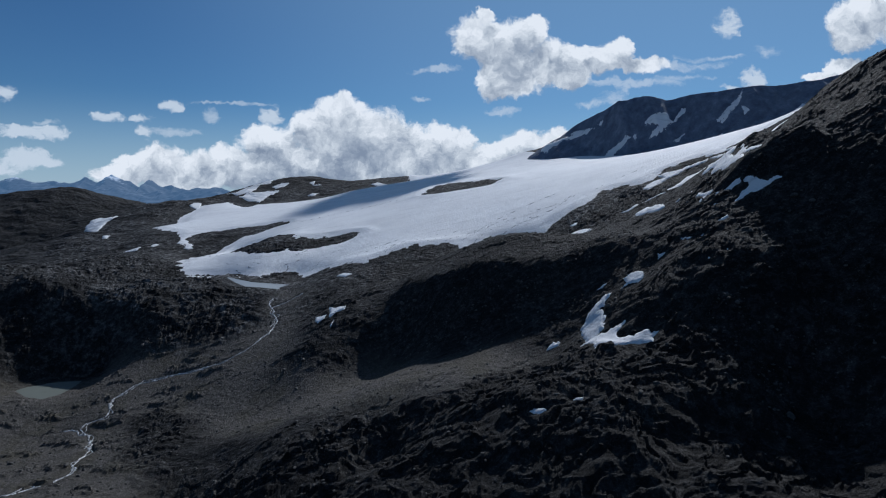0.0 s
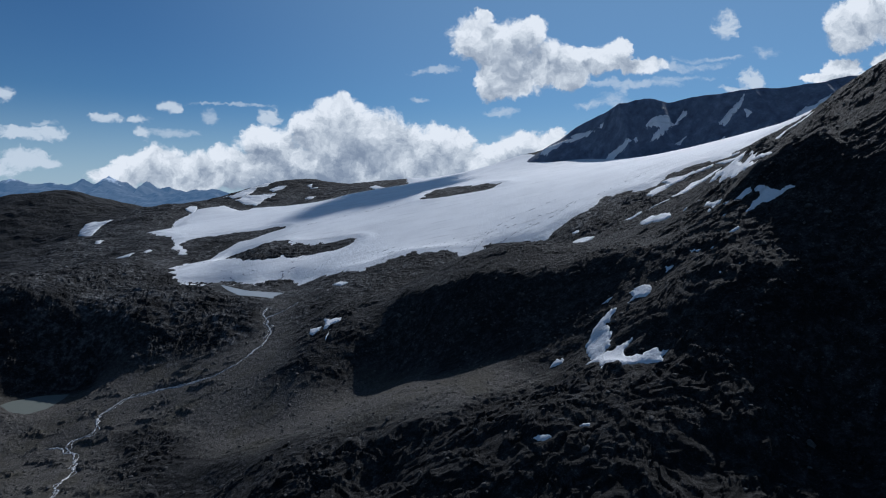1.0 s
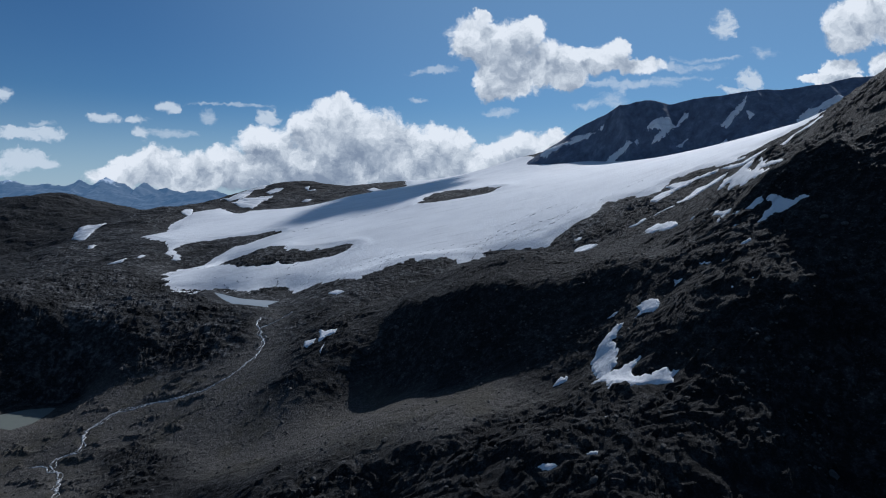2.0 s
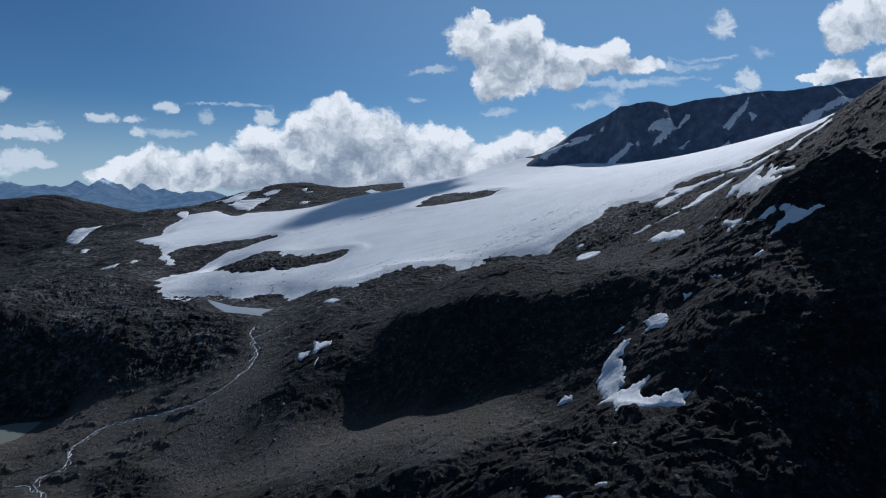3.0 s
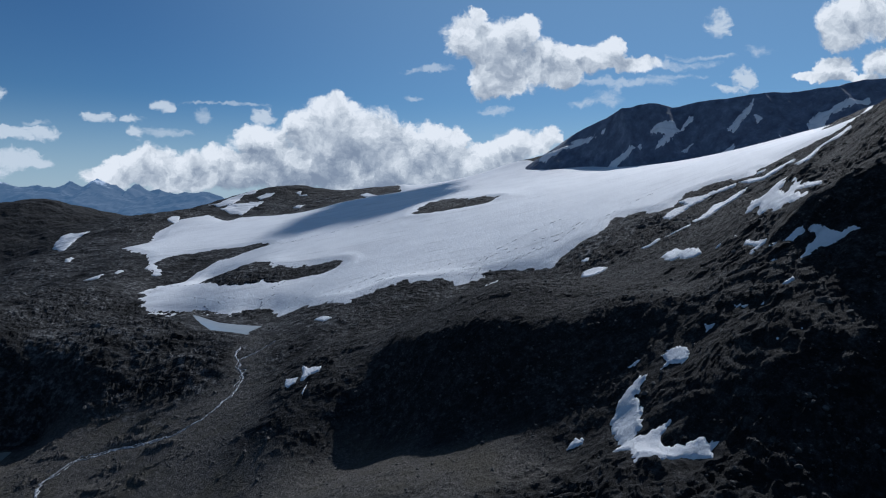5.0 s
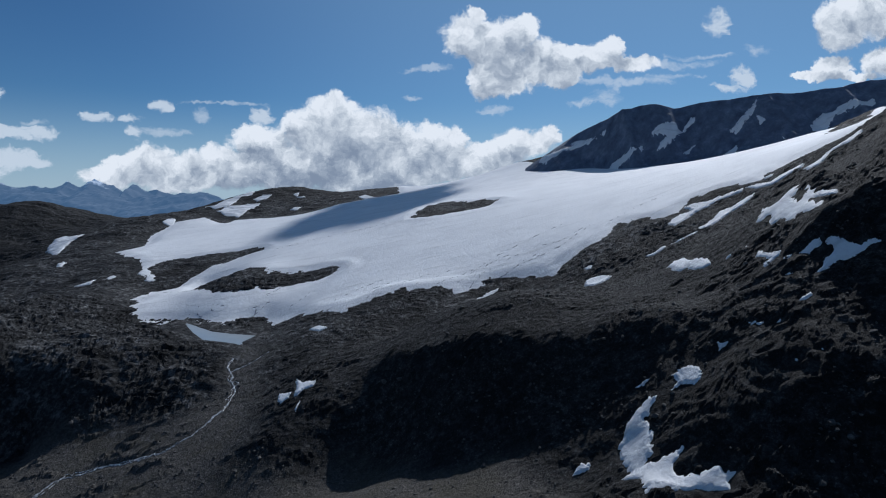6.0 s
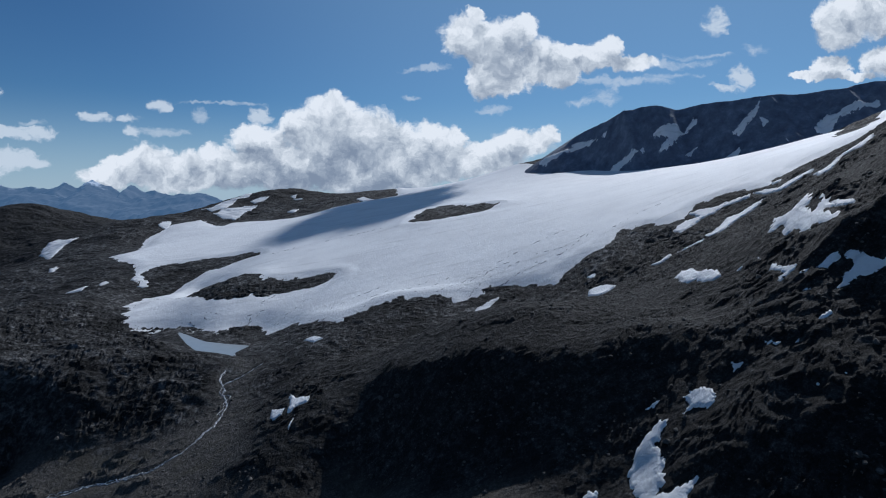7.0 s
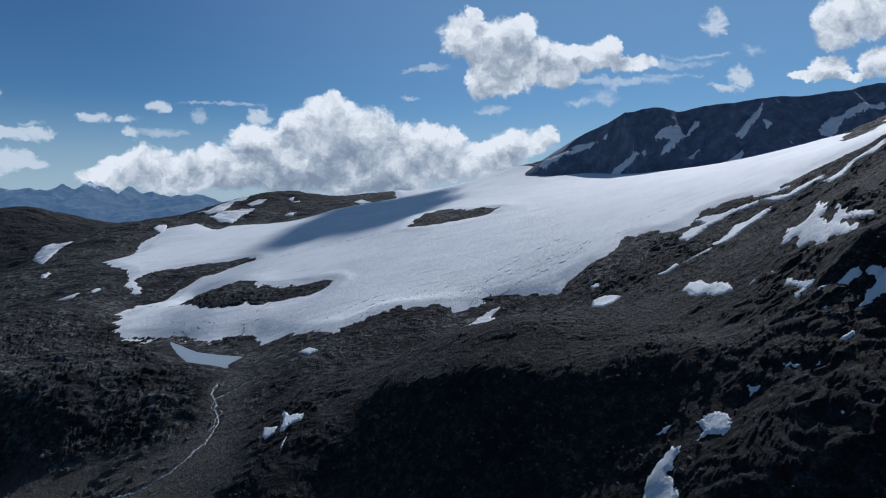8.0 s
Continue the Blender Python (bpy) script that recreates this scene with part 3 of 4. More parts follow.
SNOW_STRIP_C = [244.6, 544.5, 251.7, 538.7, 255.5, 527.8, 262.3, 529.2, 272.5, 526.4, 277.5, 522.0, 271.7, 516.2, 265.6, 518.7, 258.1, 519.0, 251.6, 521.1, 246.8, 530.1]
SNOW_STRIP_D = [268.2, 510.7, 275.6, 507.6, 283.5, 511.0, 292.2, 515.2, 298.3, 513.1, 304.3, 510.9, 311.6, 512.6, 301.8, 499.6, 295.3, 498.8, 294.1, 507.2, 289.9, 510.8, 279.9, 501.9, 271.8, 496.6, 266.8, 500.1]
SNOW_STRIP_E = [149.3, 495.9, 156.6, 495.5, 163.6, 499.1, 165.0, 495.0, 160.8, 492.0, 154.6, 490.4, 150.1, 493.0]
SNOW_STRIP_F = [165.7, 495.1, 175.5, 496.0, 189.8, 501.0, 184.0, 494.3, 172.4, 493.3]
SNOW_FLECK_A = [259.9, 545.9, 266.7, 543.3, 263.1, 539.3, 258.3, 540.8]
SNOW_FORK = [174.7, 397.9, 178.8, 401.6, 183.2, 405.4, 185.2, 401.1, 189.0, 400.1, 194.3, 404.1, 241.0, 472.0, 194.4, 396.4, 189.7, 392.0, 189.0, 385.7, 192.7, 387.1, 195.0, 385.8, 196.7, 392.7, 195.9, 383.4, 193.0, 376.7, 191.1, 380.1, 188.2, 377.6, 187.3, 370.0, 185.4, 359.0, 183.1, 359.4, 181.8, 367.4, 181.3, 373.1, 177.2, 369.3, 175.7, 372.5, 178.1, 381.3, 175.8, 382.0, 175.0, 384.6, 179.1, 394.4, 176.3, 395.5]
SNOW_FORK_TAIL = [195.5, 383.1, 197.6, 379.6, 197.7, 368.6, 194.8, 363.5, 192.5, 367.8, 191.9, 373.4]
SNOW_OVAL = [141.5, 434.2, 151.1, 447.7, 148.7, 429.9, 145.3, 412.5, 148.2, 407.3, 149.9, 402.4, 147.1, 390.6, 144.0, 391.3, 140.7, 397.1, 141.5, 408.0, 137.9, 406.0, 137.7, 415.3]
SNOW_HOOK = [154.7, 362.3, 158.3, 366.6, 159.3, 364.6, 157.9, 359.6, 158.7, 352.2, 160.4, 349.1, 157.7, 346.9, 155.3, 347.0, 152.3, 346.5, 150.7, 346.7, 152.7, 350.8, 155.0, 349.9, 155.3, 356.3]
SNOW_FLECK_B = [156.2, 343.5, 158.6, 343.5, 160.5, 341.4, 158.3, 340.0, 156.2, 341.4]
SNOW_WING = [160.8, 339.1, 164.2, 338.9, 167.0, 339.6, 169.5, 337.6, 169.1, 335.0, 167.8, 333.0, 165.3, 335.0, 162.9, 333.6, 161.8, 336.8]
SNOW_SHELF = [169.6, 334.1, 172.1, 334.8, 174.2, 332.6, 175.6, 327.8, 178.0, 323.2, 181.7, 323.7, 184.1, 320.9, 183.1, 319.5, 179.8, 320.4, 176.2, 320.5, 171.8, 320.5, 168.2, 322.7, 164.6, 322.4, 160.6, 322.7, 159.0, 323.7, 162.4, 324.8, 165.3, 327.6, 168.0, 327.2, 170.0, 328.9, 169.3, 332.1]
SNOW_FLECK_C = [151.8, 332.6, 153.5, 332.7, 154.9, 330.8, 153.9, 330.2]
SNOW_FLECK_D = [155.1, 327.7, 156.8, 327.4, 155.5, 326.8]
SNOW_FLECK_E = [160.4, 384.2, 161.6, 382.3, 160.8, 376.6, 159.6, 380.0]
SNOW_FLECK_F = [152.8, 386.4, 155.1, 387.6, 156.3, 384.9, 153.5, 384.5]
SNOW_FLECK_G = [146.7, 315.5, 149.2, 316.0, 152.7, 316.4, 153.2, 314.4, 151.1, 313.9, 148.5, 313.8]
SNOW_FLECK_H = [117.0, 320.6, 118.6, 320.8, 118.6, 318.4, 120.0, 317.6, 121.9, 317.8, 119.7, 316.0, 117.7, 316.4, 116.2, 316.1, 117.4, 317.7]
SNOW_FLECK_I = [128.9, 319.1, 130.3, 318.9, 131.8, 315.9, 133.8, 313.8, 131.0, 313.5, 130.5, 315.9, 129.2, 316.3]
SNOW_FLECK_J = [136.4, 310.4, 137.6, 311.5, 139.0, 311.6, 137.6, 309.9]
SNOW_FLECK_K = [131.4, 290.8, 132.6, 290.9, 133.2, 289.6, 132.2, 288.7, 131.2, 289.2]
SNOW_FLECK_L = [138.6, 288.9, 140.4, 288.7, 141.4, 287.0, 139.9, 286.9]
SNOW_LOBE = [99.2, 319.9, 101.7, 320.6, 104.7, 319.8, 106.5, 318.6, 108.4, 315.4, 107.6, 311.5, 105.5, 308.8, 103.5, 309.1, 101.4, 311.8, 99.3, 313.5, 96.5, 313.2, 94.7, 313.0, 97.7, 314.4, 99.2, 315.4, 99.1, 318.0]
SNOW_BOOT = [79.9, 314.9, 82.1, 315.6, 85.3, 316.3, 88.8, 317.1, 91.5, 315.7, 89.5, 314.2, 87.6, 312.7, 86.3, 310.3, 84.2, 310.4, 85.1, 305.8, 84.7, 302.2, 83.4, 299.7, 83.2, 295.5, 80.9, 293.0, 78.2, 291.5, 81.0, 289.7, 85.1, 288.6, 88.4, 288.6, 91.3, 287.6, 88.8, 285.4, 86.2, 283.8, 84.8, 281.6, 85.7, 278.3, 88.0, 275.7, 92.1, 275.7, 97.2, 275.3, 98.6, 272.0, 102.3, 269.8, 98.7, 268.9, 96.7, 264.8, 94.8, 267.1, 91.6, 269.0, 86.8, 269.9, 82.1, 271.2, 76.5, 273.0, 72.3, 275.2, 73.1, 279.0, 74.2, 283.6, 71.5, 287.9, 69.4, 289.8, 72.6, 291.6, 72.7, 298.2, 72.2, 303.6, 73.2, 308.2, 75.5, 309.8, 77.4, 312.2, 80.0, 312.4]
SNOW_WEDGE = [54.8, 307.1, 57.1, 309.1, 59.3, 310.2, 62.6, 308.5, 61.5, 305.9, 58.2, 306.0]
SNOW_FLECK_M = [86.7, 325.8, 89.2, 326.5, 91.7, 325.5, 90.4, 324.6, 88.0, 324.9]
SNOW_NOTCH = [25.7, 526, 33.3, 534.8, 44.6, 543.7, 50.6, 544.4, 42.8, 533.9, 47.6, 528.5, 35.3, 487.4, 29.8, 487.8, 26.1, 488.1]
SNOW_FLECK_N = [109.3, 502.8, 116.3, 502.0, 121.3, 497.1, 124.6, 489.4, 117.3, 482.4, 110.6, 479.8, 105.6, 492.7]
SNOW_FLECK_O = [113.1, 524.2, 117.8, 525.5, 120.0, 523.6, 118.2, 518.0, 114.2, 519.9]
SNOW_HILL_A = [-532.9, 1455.2, -504.3, 1464.9, -511.0, 1519.8, -494.1, 1529.5, -447.7, 1555.4, -443.4, 1519.1, -463.0, 1496.8, -462.7, 1456.5, -461.1, 1414.9, -489.7, 1408.3]
SNOW_HILL_B = [-467.4, 1354.4, -470.7, 1407.0, -449.2, 1416.3, -426.9, 1424.3, -394.5, 1420.5, -394.7, 1380.0, -401.1, 1343.1, -406.5, 1306.2, -433.6, 1318.5]
SNOW_HILL_C = [-423.5, 1462.8, -406.2, 1483.1, -383.6, 1486.3, -391.2, 1462.1, -408.1, 1445.3]
SNOW_HILL_D = [-336.1, 1490.2, -324.4, 1508.1, -322.8, 1478.0]
SNOW_HILL_E = [-321.6, 1456.2, -305.2, 1469.0, -296.7, 1441.9]
SNOW_HILL_F = [-164.4, 1353.7, -150.8, 1370.0, -123.9, 1341.2, -146.5, 1332.6]
SNOW_HILL_G = [-303.7, 1320.4, -286.2, 1355.6, -284.1, 1310.8]
SNOW_HILL_H = [-991.7, 2418.6, -996.0, 2482.3, -979.5, 2514.1, -963.2, 2429.0]
SNOW_HILL_J = [-536.4, 1248.6, -537.2, 1269.4, -523.0, 1277.0, -512.0, 1244.2, -514.1, 1229.7]
SNOW_WEST_A = [-687.5, 1128.7, -710.5, 1171.3, -718.2, 1199.2, -705.3, 1211.9, -660.1, 1198.0, -651.6, 1166.6, -657.1, 1142.8, -639.6, 1096.6, -628.6, 1060.8]
SNOW_WEST_B = [-502.5, 865.2, -518.9, 905.5, -501.5, 886.5, -495.1, 862.7]
SNOW_WEST_C = [-408.1, 746.7, -403.9, 759.8, -395.2, 771.5, -393.3, 752.5]
SNOW_WEST_D = [-360.5, 793.8, -358.7, 808.7, -350.5, 799.9, -355.3, 792.5]
SNOW_WEST_E = [-344.2, 776.6, -339.6, 786.9, -332.3, 781.0, -337.3, 775.4]
SNOW_WEST_F = [-386.4, 772.7, -383.9, 785.3, -377.2, 779.0, -379.6, 766.2]
SNOW_CLIFF_A = [258.8, 1205.2, 273.6, 1189.5, 288.8, 1169.6, 298.4, 1150.3, 307.8, 1138.9, 301.9, 1138.3, 293.6, 1150.4, 282.3, 1163.2, 269.7, 1173.2, 259.0, 1192.7]
SNOW_CLIFF_B = [203.6, 1217.3, 220.8, 1208.4, 246.2, 1204.9, 268.1, 1187.8, 273.4, 1175.9, 261.6, 1181.8, 243.5, 1192.3, 227.7, 1190.6, 210.8, 1193.9]
SNOW_CLIFF_C = [353.7, 1069.3, 362.2, 1073.1, 375.1, 1073.9, 399.4, 1081.6, 409.4, 1083.0, 408.7, 1069.4, 430.8, 1079.2, 437.1, 1072.7, 427.8, 1067.3, 411.8, 1065.5, 391.0, 1047.6, 374.0, 1038.3, 362.9, 1044.0, 369.1, 1049.3, 380.1, 1054.9, 364.8, 1062.4]
SNOW_CLIFF_D = [461.6, 1018.7, 473.4, 1016.8, 483.7, 1020.7, 500.1, 1027.8, 508.9, 1028.4, 517.1, 1032.8, 511.1, 1024.2, 505.0, 1018.6, 492.1, 1011.6, 480.1, 1004.3, 470.0, 1005.9, 463.0, 1012.6]
SNOW_CLIFF_E = [505.1, 1015.5, 509.8, 1005.0, 512.8, 994.8, 503.9, 996.7, 502.3, 1006.5]
SNOW_CLIFF_F = [437.3, 992.5, 448.4, 990.0, 461.1, 990.6, 466.1, 992.5, 463.3, 981.4, 455.2, 978.3, 445.3, 983.2]
SNOW_CLIFF_G = [557.2, 963.5, 573.2, 976.0, 585.3, 976.1, 598.3, 971.0, 613.7, 976.1, 627.9, 967.3, 653.2, 959.7, 648.2, 952.2, 618.4, 952.9, 598.6, 958.9, 579.2, 953.3, 561.3, 950.3]
SNOW_CLIFF_H = [396.6, 1027.7, 414.9, 1039.7, 425.2, 1037.3, 417.3, 1035.0, 401.8, 1025.2]
SNOW_CLIFF_I = [514.3, 964.0, 518.2, 959.4, 519.2, 949.8, 513.8, 954.4]
SNOW_CLIFF_J = [291.9, 1090.0, 300.4, 1087.8, 312.3, 1081.9, 333.0, 1061.6, 348.8, 1068.0, 341.2, 1058.6, 323.3, 1058.9, 309.0, 1070.5, 299.4, 1074.6]
SLAB_ROCK = [390.1, 668.6, 432.1, 720.9, 635.1, 991.6, 650.8, 985.0, 478.8, 732.4, 454.1, 699.6, 440.3, 696.7, 416.3, 679.0, 376.8, 638.3]
SNOW_FLECK_P = [62.7, 250.4, 65.1, 254.2, 67.1, 255.1, 65.2, 250.8]
SNOW_FLECK_Q = [51.7, 233.2, 54.8, 234.6, 58.6, 234.3, 56.5, 231.9]
SNOW_FLECK_R = [34.0, 233.3, 37.4, 234.2, 42.0, 232.9, 42.3, 230.6, 38.3, 230.0]
SNOW = [SNOW_GULLY_A, SNOW_GULLY_B, SNOW_GULLY_C, SNOW_GULLY_D, SNOW_STRIP_A, SNOW_STRIP_B, SNOW_STRIP_C, SNOW_STRIP_D, SNOW_STRIP_E, SNOW_STRIP_F, SNOW_FLECK_A, SNOW_FORK, SNOW_FORK_TAIL, SNOW_OVAL, SNOW_HOOK, SNOW_FLECK_B, SNOW_WING, SNOW_SHELF, SNOW_FLECK_C, SNOW_FLECK_D, SNOW_FLECK_E, SNOW_FLECK_F, SNOW_FLECK_G, SNOW_FLECK_H, SNOW_FLECK_I, SNOW_FLECK_J, SNOW_FLECK_K, SNOW_FLECK_L, SNOW_LOBE, SNOW_BOOT, SNOW_WEDGE, SNOW_FLECK_M, SNOW_NOTCH, SNOW_FLECK_N, SNOW_FLECK_O, SNOW_HILL_A, SNOW_HILL_B, SNOW_HILL_C, SNOW_HILL_D, SNOW_HILL_E, SNOW_HILL_F, SNOW_HILL_G, SNOW_HILL_H, SNOW_HILL_J, SNOW_WEST_A, SNOW_WEST_B, SNOW_WEST_C, SNOW_WEST_D, SNOW_WEST_E, SNOW_WEST_F, SNOW_CLIFF_A, SNOW_CLIFF_B, SNOW_CLIFF_C, SNOW_CLIFF_D, SNOW_CLIFF_E, SNOW_CLIFF_F, SNOW_CLIFF_G, SNOW_CLIFF_H, SNOW_CLIFF_I, SNOW_CLIFF_J, SNOW_FLECK_P, SNOW_FLECK_Q, SNOW_FLECK_R]
CREVASSES = [CREVASSE_0, CREVASSE_1, CREVASSE_2, CREVASSE_3, CREVASSE_4, CREVASSE_5, CREVASSE_6, CREVASSE_7, CREVASSE_8, CREVASSE_9, CREVASSE_10, CREVASSE_11, CREVASSE_12, CREVASSE_13, CREVASSE_14, CREVASSE_15, CREVASSE_16, CREVASSE_DIRT_LINE_A, CREVASSE_DIRT_LINE_B, CREVASSE_TONGUE_A, CREVASSE_TONGUE_B, CREVASSE_TONGUE_C, CREVASSE_TONGUE_D, CREVASSE_TONGUE_E, CREVASSE_TONGUE_F, CREVASSE_TONGUE_G, CREVASSE_TRACK, CREVASSE_DIRT_LINE_C, CREVASSE_DIRT_LINE_D]
POND_Z, LAKE_Z = 13.5, 73.79

# ---------------------------------------------------------------- land
def lattice(ix, iy, seed):
    h = ix.astype(np.uint32) * np.uint32(374761393) + iy.astype(np.uint32) * np.uint32(668265263) + np.uint32(seed * 974711)
    h = (h ^ (h >> np.uint32(13))) * np.uint32(1274126177)
    h = (h ^ (h >> np.uint32(15))) * np.uint32(668265263)
    return (h ^ (h >> np.uint32(16))).astype(np.float32) * np.float32(6.2831853 / 4294967296.0)


def grain(x, y, seed=0):
    """Gradient noise of wavelength 1, about -1 to 1."""
    fx, fy = np.floor(x), np.floor(y)
    ix, iy = fx.astype(np.int32), fy.astype(np.int32)
    u, v = x - fx, y - fy
    su, sv = u * u * u * (u * (6 * u - 15) + 10), v * v * v * (v * (6 * v - 15) + 10)
    n = []
    for dx, dy in ((0, 0), (1, 0), (0, 1), (1, 1)):
        a = lattice(ix + dx, iy + dy, seed)
        n.append(np.cos(a) * (u - dx) + np.sin(a) * (v - dy))
    return 1.5 * ((n[0] * (1 - su) + n[1] * su) * (1 - sv) + (n[2] * (1 - su) + n[3] * su) * sv)


def fbm(x, y, octaves, seed=0, gain=0.5):
    total, amp = 0.0, 1.0
    for k in range(octaves):
        total, amp = total + amp * grain(x * 2.03 ** k + 17.3 * k, y * 2.03 ** k - 9.1 * k, seed + k), amp * gain
    return total


def ridged(x, y, octaves, seed=0, gain=0.5):
    total, amp = 0.0, 1.0
    for k in range(octaves):
        total, amp = total + amp * (1 - 2 * np.abs(grain(x * 2.1 ** k + 5.7 * k, y * 2.1 ** k + 3.3 * k, seed + k))), amp * gain
    return total


def smooth(a, b, x):
    s = np.clip((x - a) / (b - a), 0, 1)
    return s * s * (3 - 2 * s)


def signed(poly, x, y):
    """Distance to the edge of a polygon in plan, in metres: positive inside."""
    px, py = np.array(poly[0::2], float), np.array(poly[1::2], float)
    best = np.full(x.shape, 1e12)
    inside = np.zeros(x.shape, bool)
    for k in range(len(px)):
        ax, ay, bx, by = px[k - 1], py[k - 1], px[k], py[k]
        ex, ey = bx - ax, by - ay
        s = np.clip(((x - ax) * ex + (y - ay) * ey) / (ex * ex + ey * ey + 1e-9), 0, 1)
        best = np.minimum(best, (x - ax - s * ex) ** 2 + (y - ay - s * ey) ** 2)
        if ey:
            inside ^= ((ay > y) != (by > y)) & (x < ax + (y - ay) * ex / ey)
    return np.where(inside, 1, -1) * np.sqrt(best)


def massif(x, y, z):
    """The dark mountain with its cliff, behind the glacier."""
    cy, cz = np.interp(x, CREST_X, CREST_Y), np.interp(x, CREST_X, CREST_Z)
    cy = cy + 14 * grain(x / 60, y * 0 + 3.1, 40) + 5 * grain(x / 17, y * 0 + 1.7, 41)
    cz = cz + 2.5 * grain(x / 45, y * 0 + 8.2, 42)
    s = np.clip((y - cy + 105) / 105, 0, 1)
    face = 0.8 * s + 0.2 * s * s
    top = cz - 0.06 * np.maximum(y - cy, 0)
    return np.where((cz > z) & (x > CREST_X[0]), z + (top - z) * face, z), face


def along(poly, x, y, reach):
    """1 on a line of the plan, fading out over reach metres."""
    best = np.full(x.shape, 1e9)
    for k in range(0, len(poly) - 2, 2):
        ax, ay, ex, ey = poly[k], poly[k + 1], poly[k + 2] - poly[k], poly[k + 3] - poly[k + 1]
        s = np.clip(((x - ax) * ex + (y - ay) * ey) / (ex * ex + ey * ey + 1e-9), 0, 1)
        best = np.minimum(best, (x - ax - s * ex) ** 2 + (y - ay - s * ey) ** 2)
    return np.exp(-best / (2.0 * reach * reach))


def lowland(x, y):
    """The broad shape of the ground, without rock relief and without the far mountain."""
    z = LAND[0] + LAND[1] * x / 1000 + LAND[2] * y / 1000
    for rows in (HILLS_A, HILLS_B, HILLS_C, HILLS_D, HILLS_E, HILLS_F, HILLS_G):
        for hx, hy, h, s in rows:
            z = z + h * np.exp(-((x - hx) ** 2 + (y - hy) ** 2) / (2.0 * s * s))
    # the sharp brows of the two shaded faces, and the hollows at their feet
    z = z + 7.0 * along(SPUR_BROW, x, y, 11) - 3.0 * along(SPUR_FOOT, x, y, 13)
    z = z + 11.0 * along(KNOLL_BROW, x, y, 14) - 7.0 * along(KNOLL_FOOT, x, y, 12)
    # the flat that holds the lake, and the trough of the upper glacier
    return z + 7.0 * np.exp(-((x + 185) ** 2 + (y - 585) ** 2) / 2300.0) - 22.0 * np.exp(-((x - 440) ** 2 + (y - 740) ** 2) / 33800.0)


def land(x, y):
    return massif(x, y, lowland(x, y))[0]


def glacier_depth(x, y):
    """How far inside the glacier a place lies, in plan: positive on the ice."""
    d = signed(GLACIER, x, y)
    cliff = np.interp(x, CREST_X, CREST_Y) - 20 + 12 * grain(x / 40, y / 40, 45) + 260 * smooth(CREST_X[4], CREST_X[0], x)
    d = np.where(x > CREST_X[0], np.minimum(d, cliff - y), d)
    for hole in (ISLAND_ROCK, NUNATAK, SLAB_ROCK):
        d = np.minimum(d, -signed(hole, x, y))
    return d


def facets(x, y, seed):
    """Broken blocks of size 1: every cell is a plane of its own height and tilt."""
    fx, fy = np.floor(x), np.floor(y)
    best, value = np.full(x.shape, 1e9), np.zeros(x.shape)
    for dx in (-1, 0, 1):
        for dy in (-1, 0, 1):
            ix, iy = (fx + dx).astype(np.int32), (fy + dy).astype(np.int32)
            a, c = lattice(ix, iy, seed), lattice(ix, iy, seed + 7)
            px, py = x - (fx + dx + 0.5 + 0.45 * np.sin(a)), y - (fy + dy + 0.5 + 0.45 * np.sin(c))
            d = px * px + py * py
            nearer = d < best
            best = np.where(nearer, d, best)
            value = np.where(nearer, np.sin(3 * a + c) + 1.1 * (np.cos(5 * a) * px + np.cos(5 * c) * py), value)
    return value


def ribs(x, y):
    """The larger rock ribs and swells over the broad shape."""
    wx, wy = x + 9 * fbm(x / 40, y / 40, 2, 3), y + 9 * fbm(x / 40, y / 40, 2, 5)
    rugged = 0.25 + 0.75 * np.maximum(smooth(330, 280, y), smooth(-120, -170, x))
    return 1.6 * rugged * ridged(wx / 60, wy / 26, 2, 11) + (1.3 + 3.2 * smooth(640, 800, y) * smooth(-150, -330, x)) * fbm(x / 90, y / 60, 3, 15)


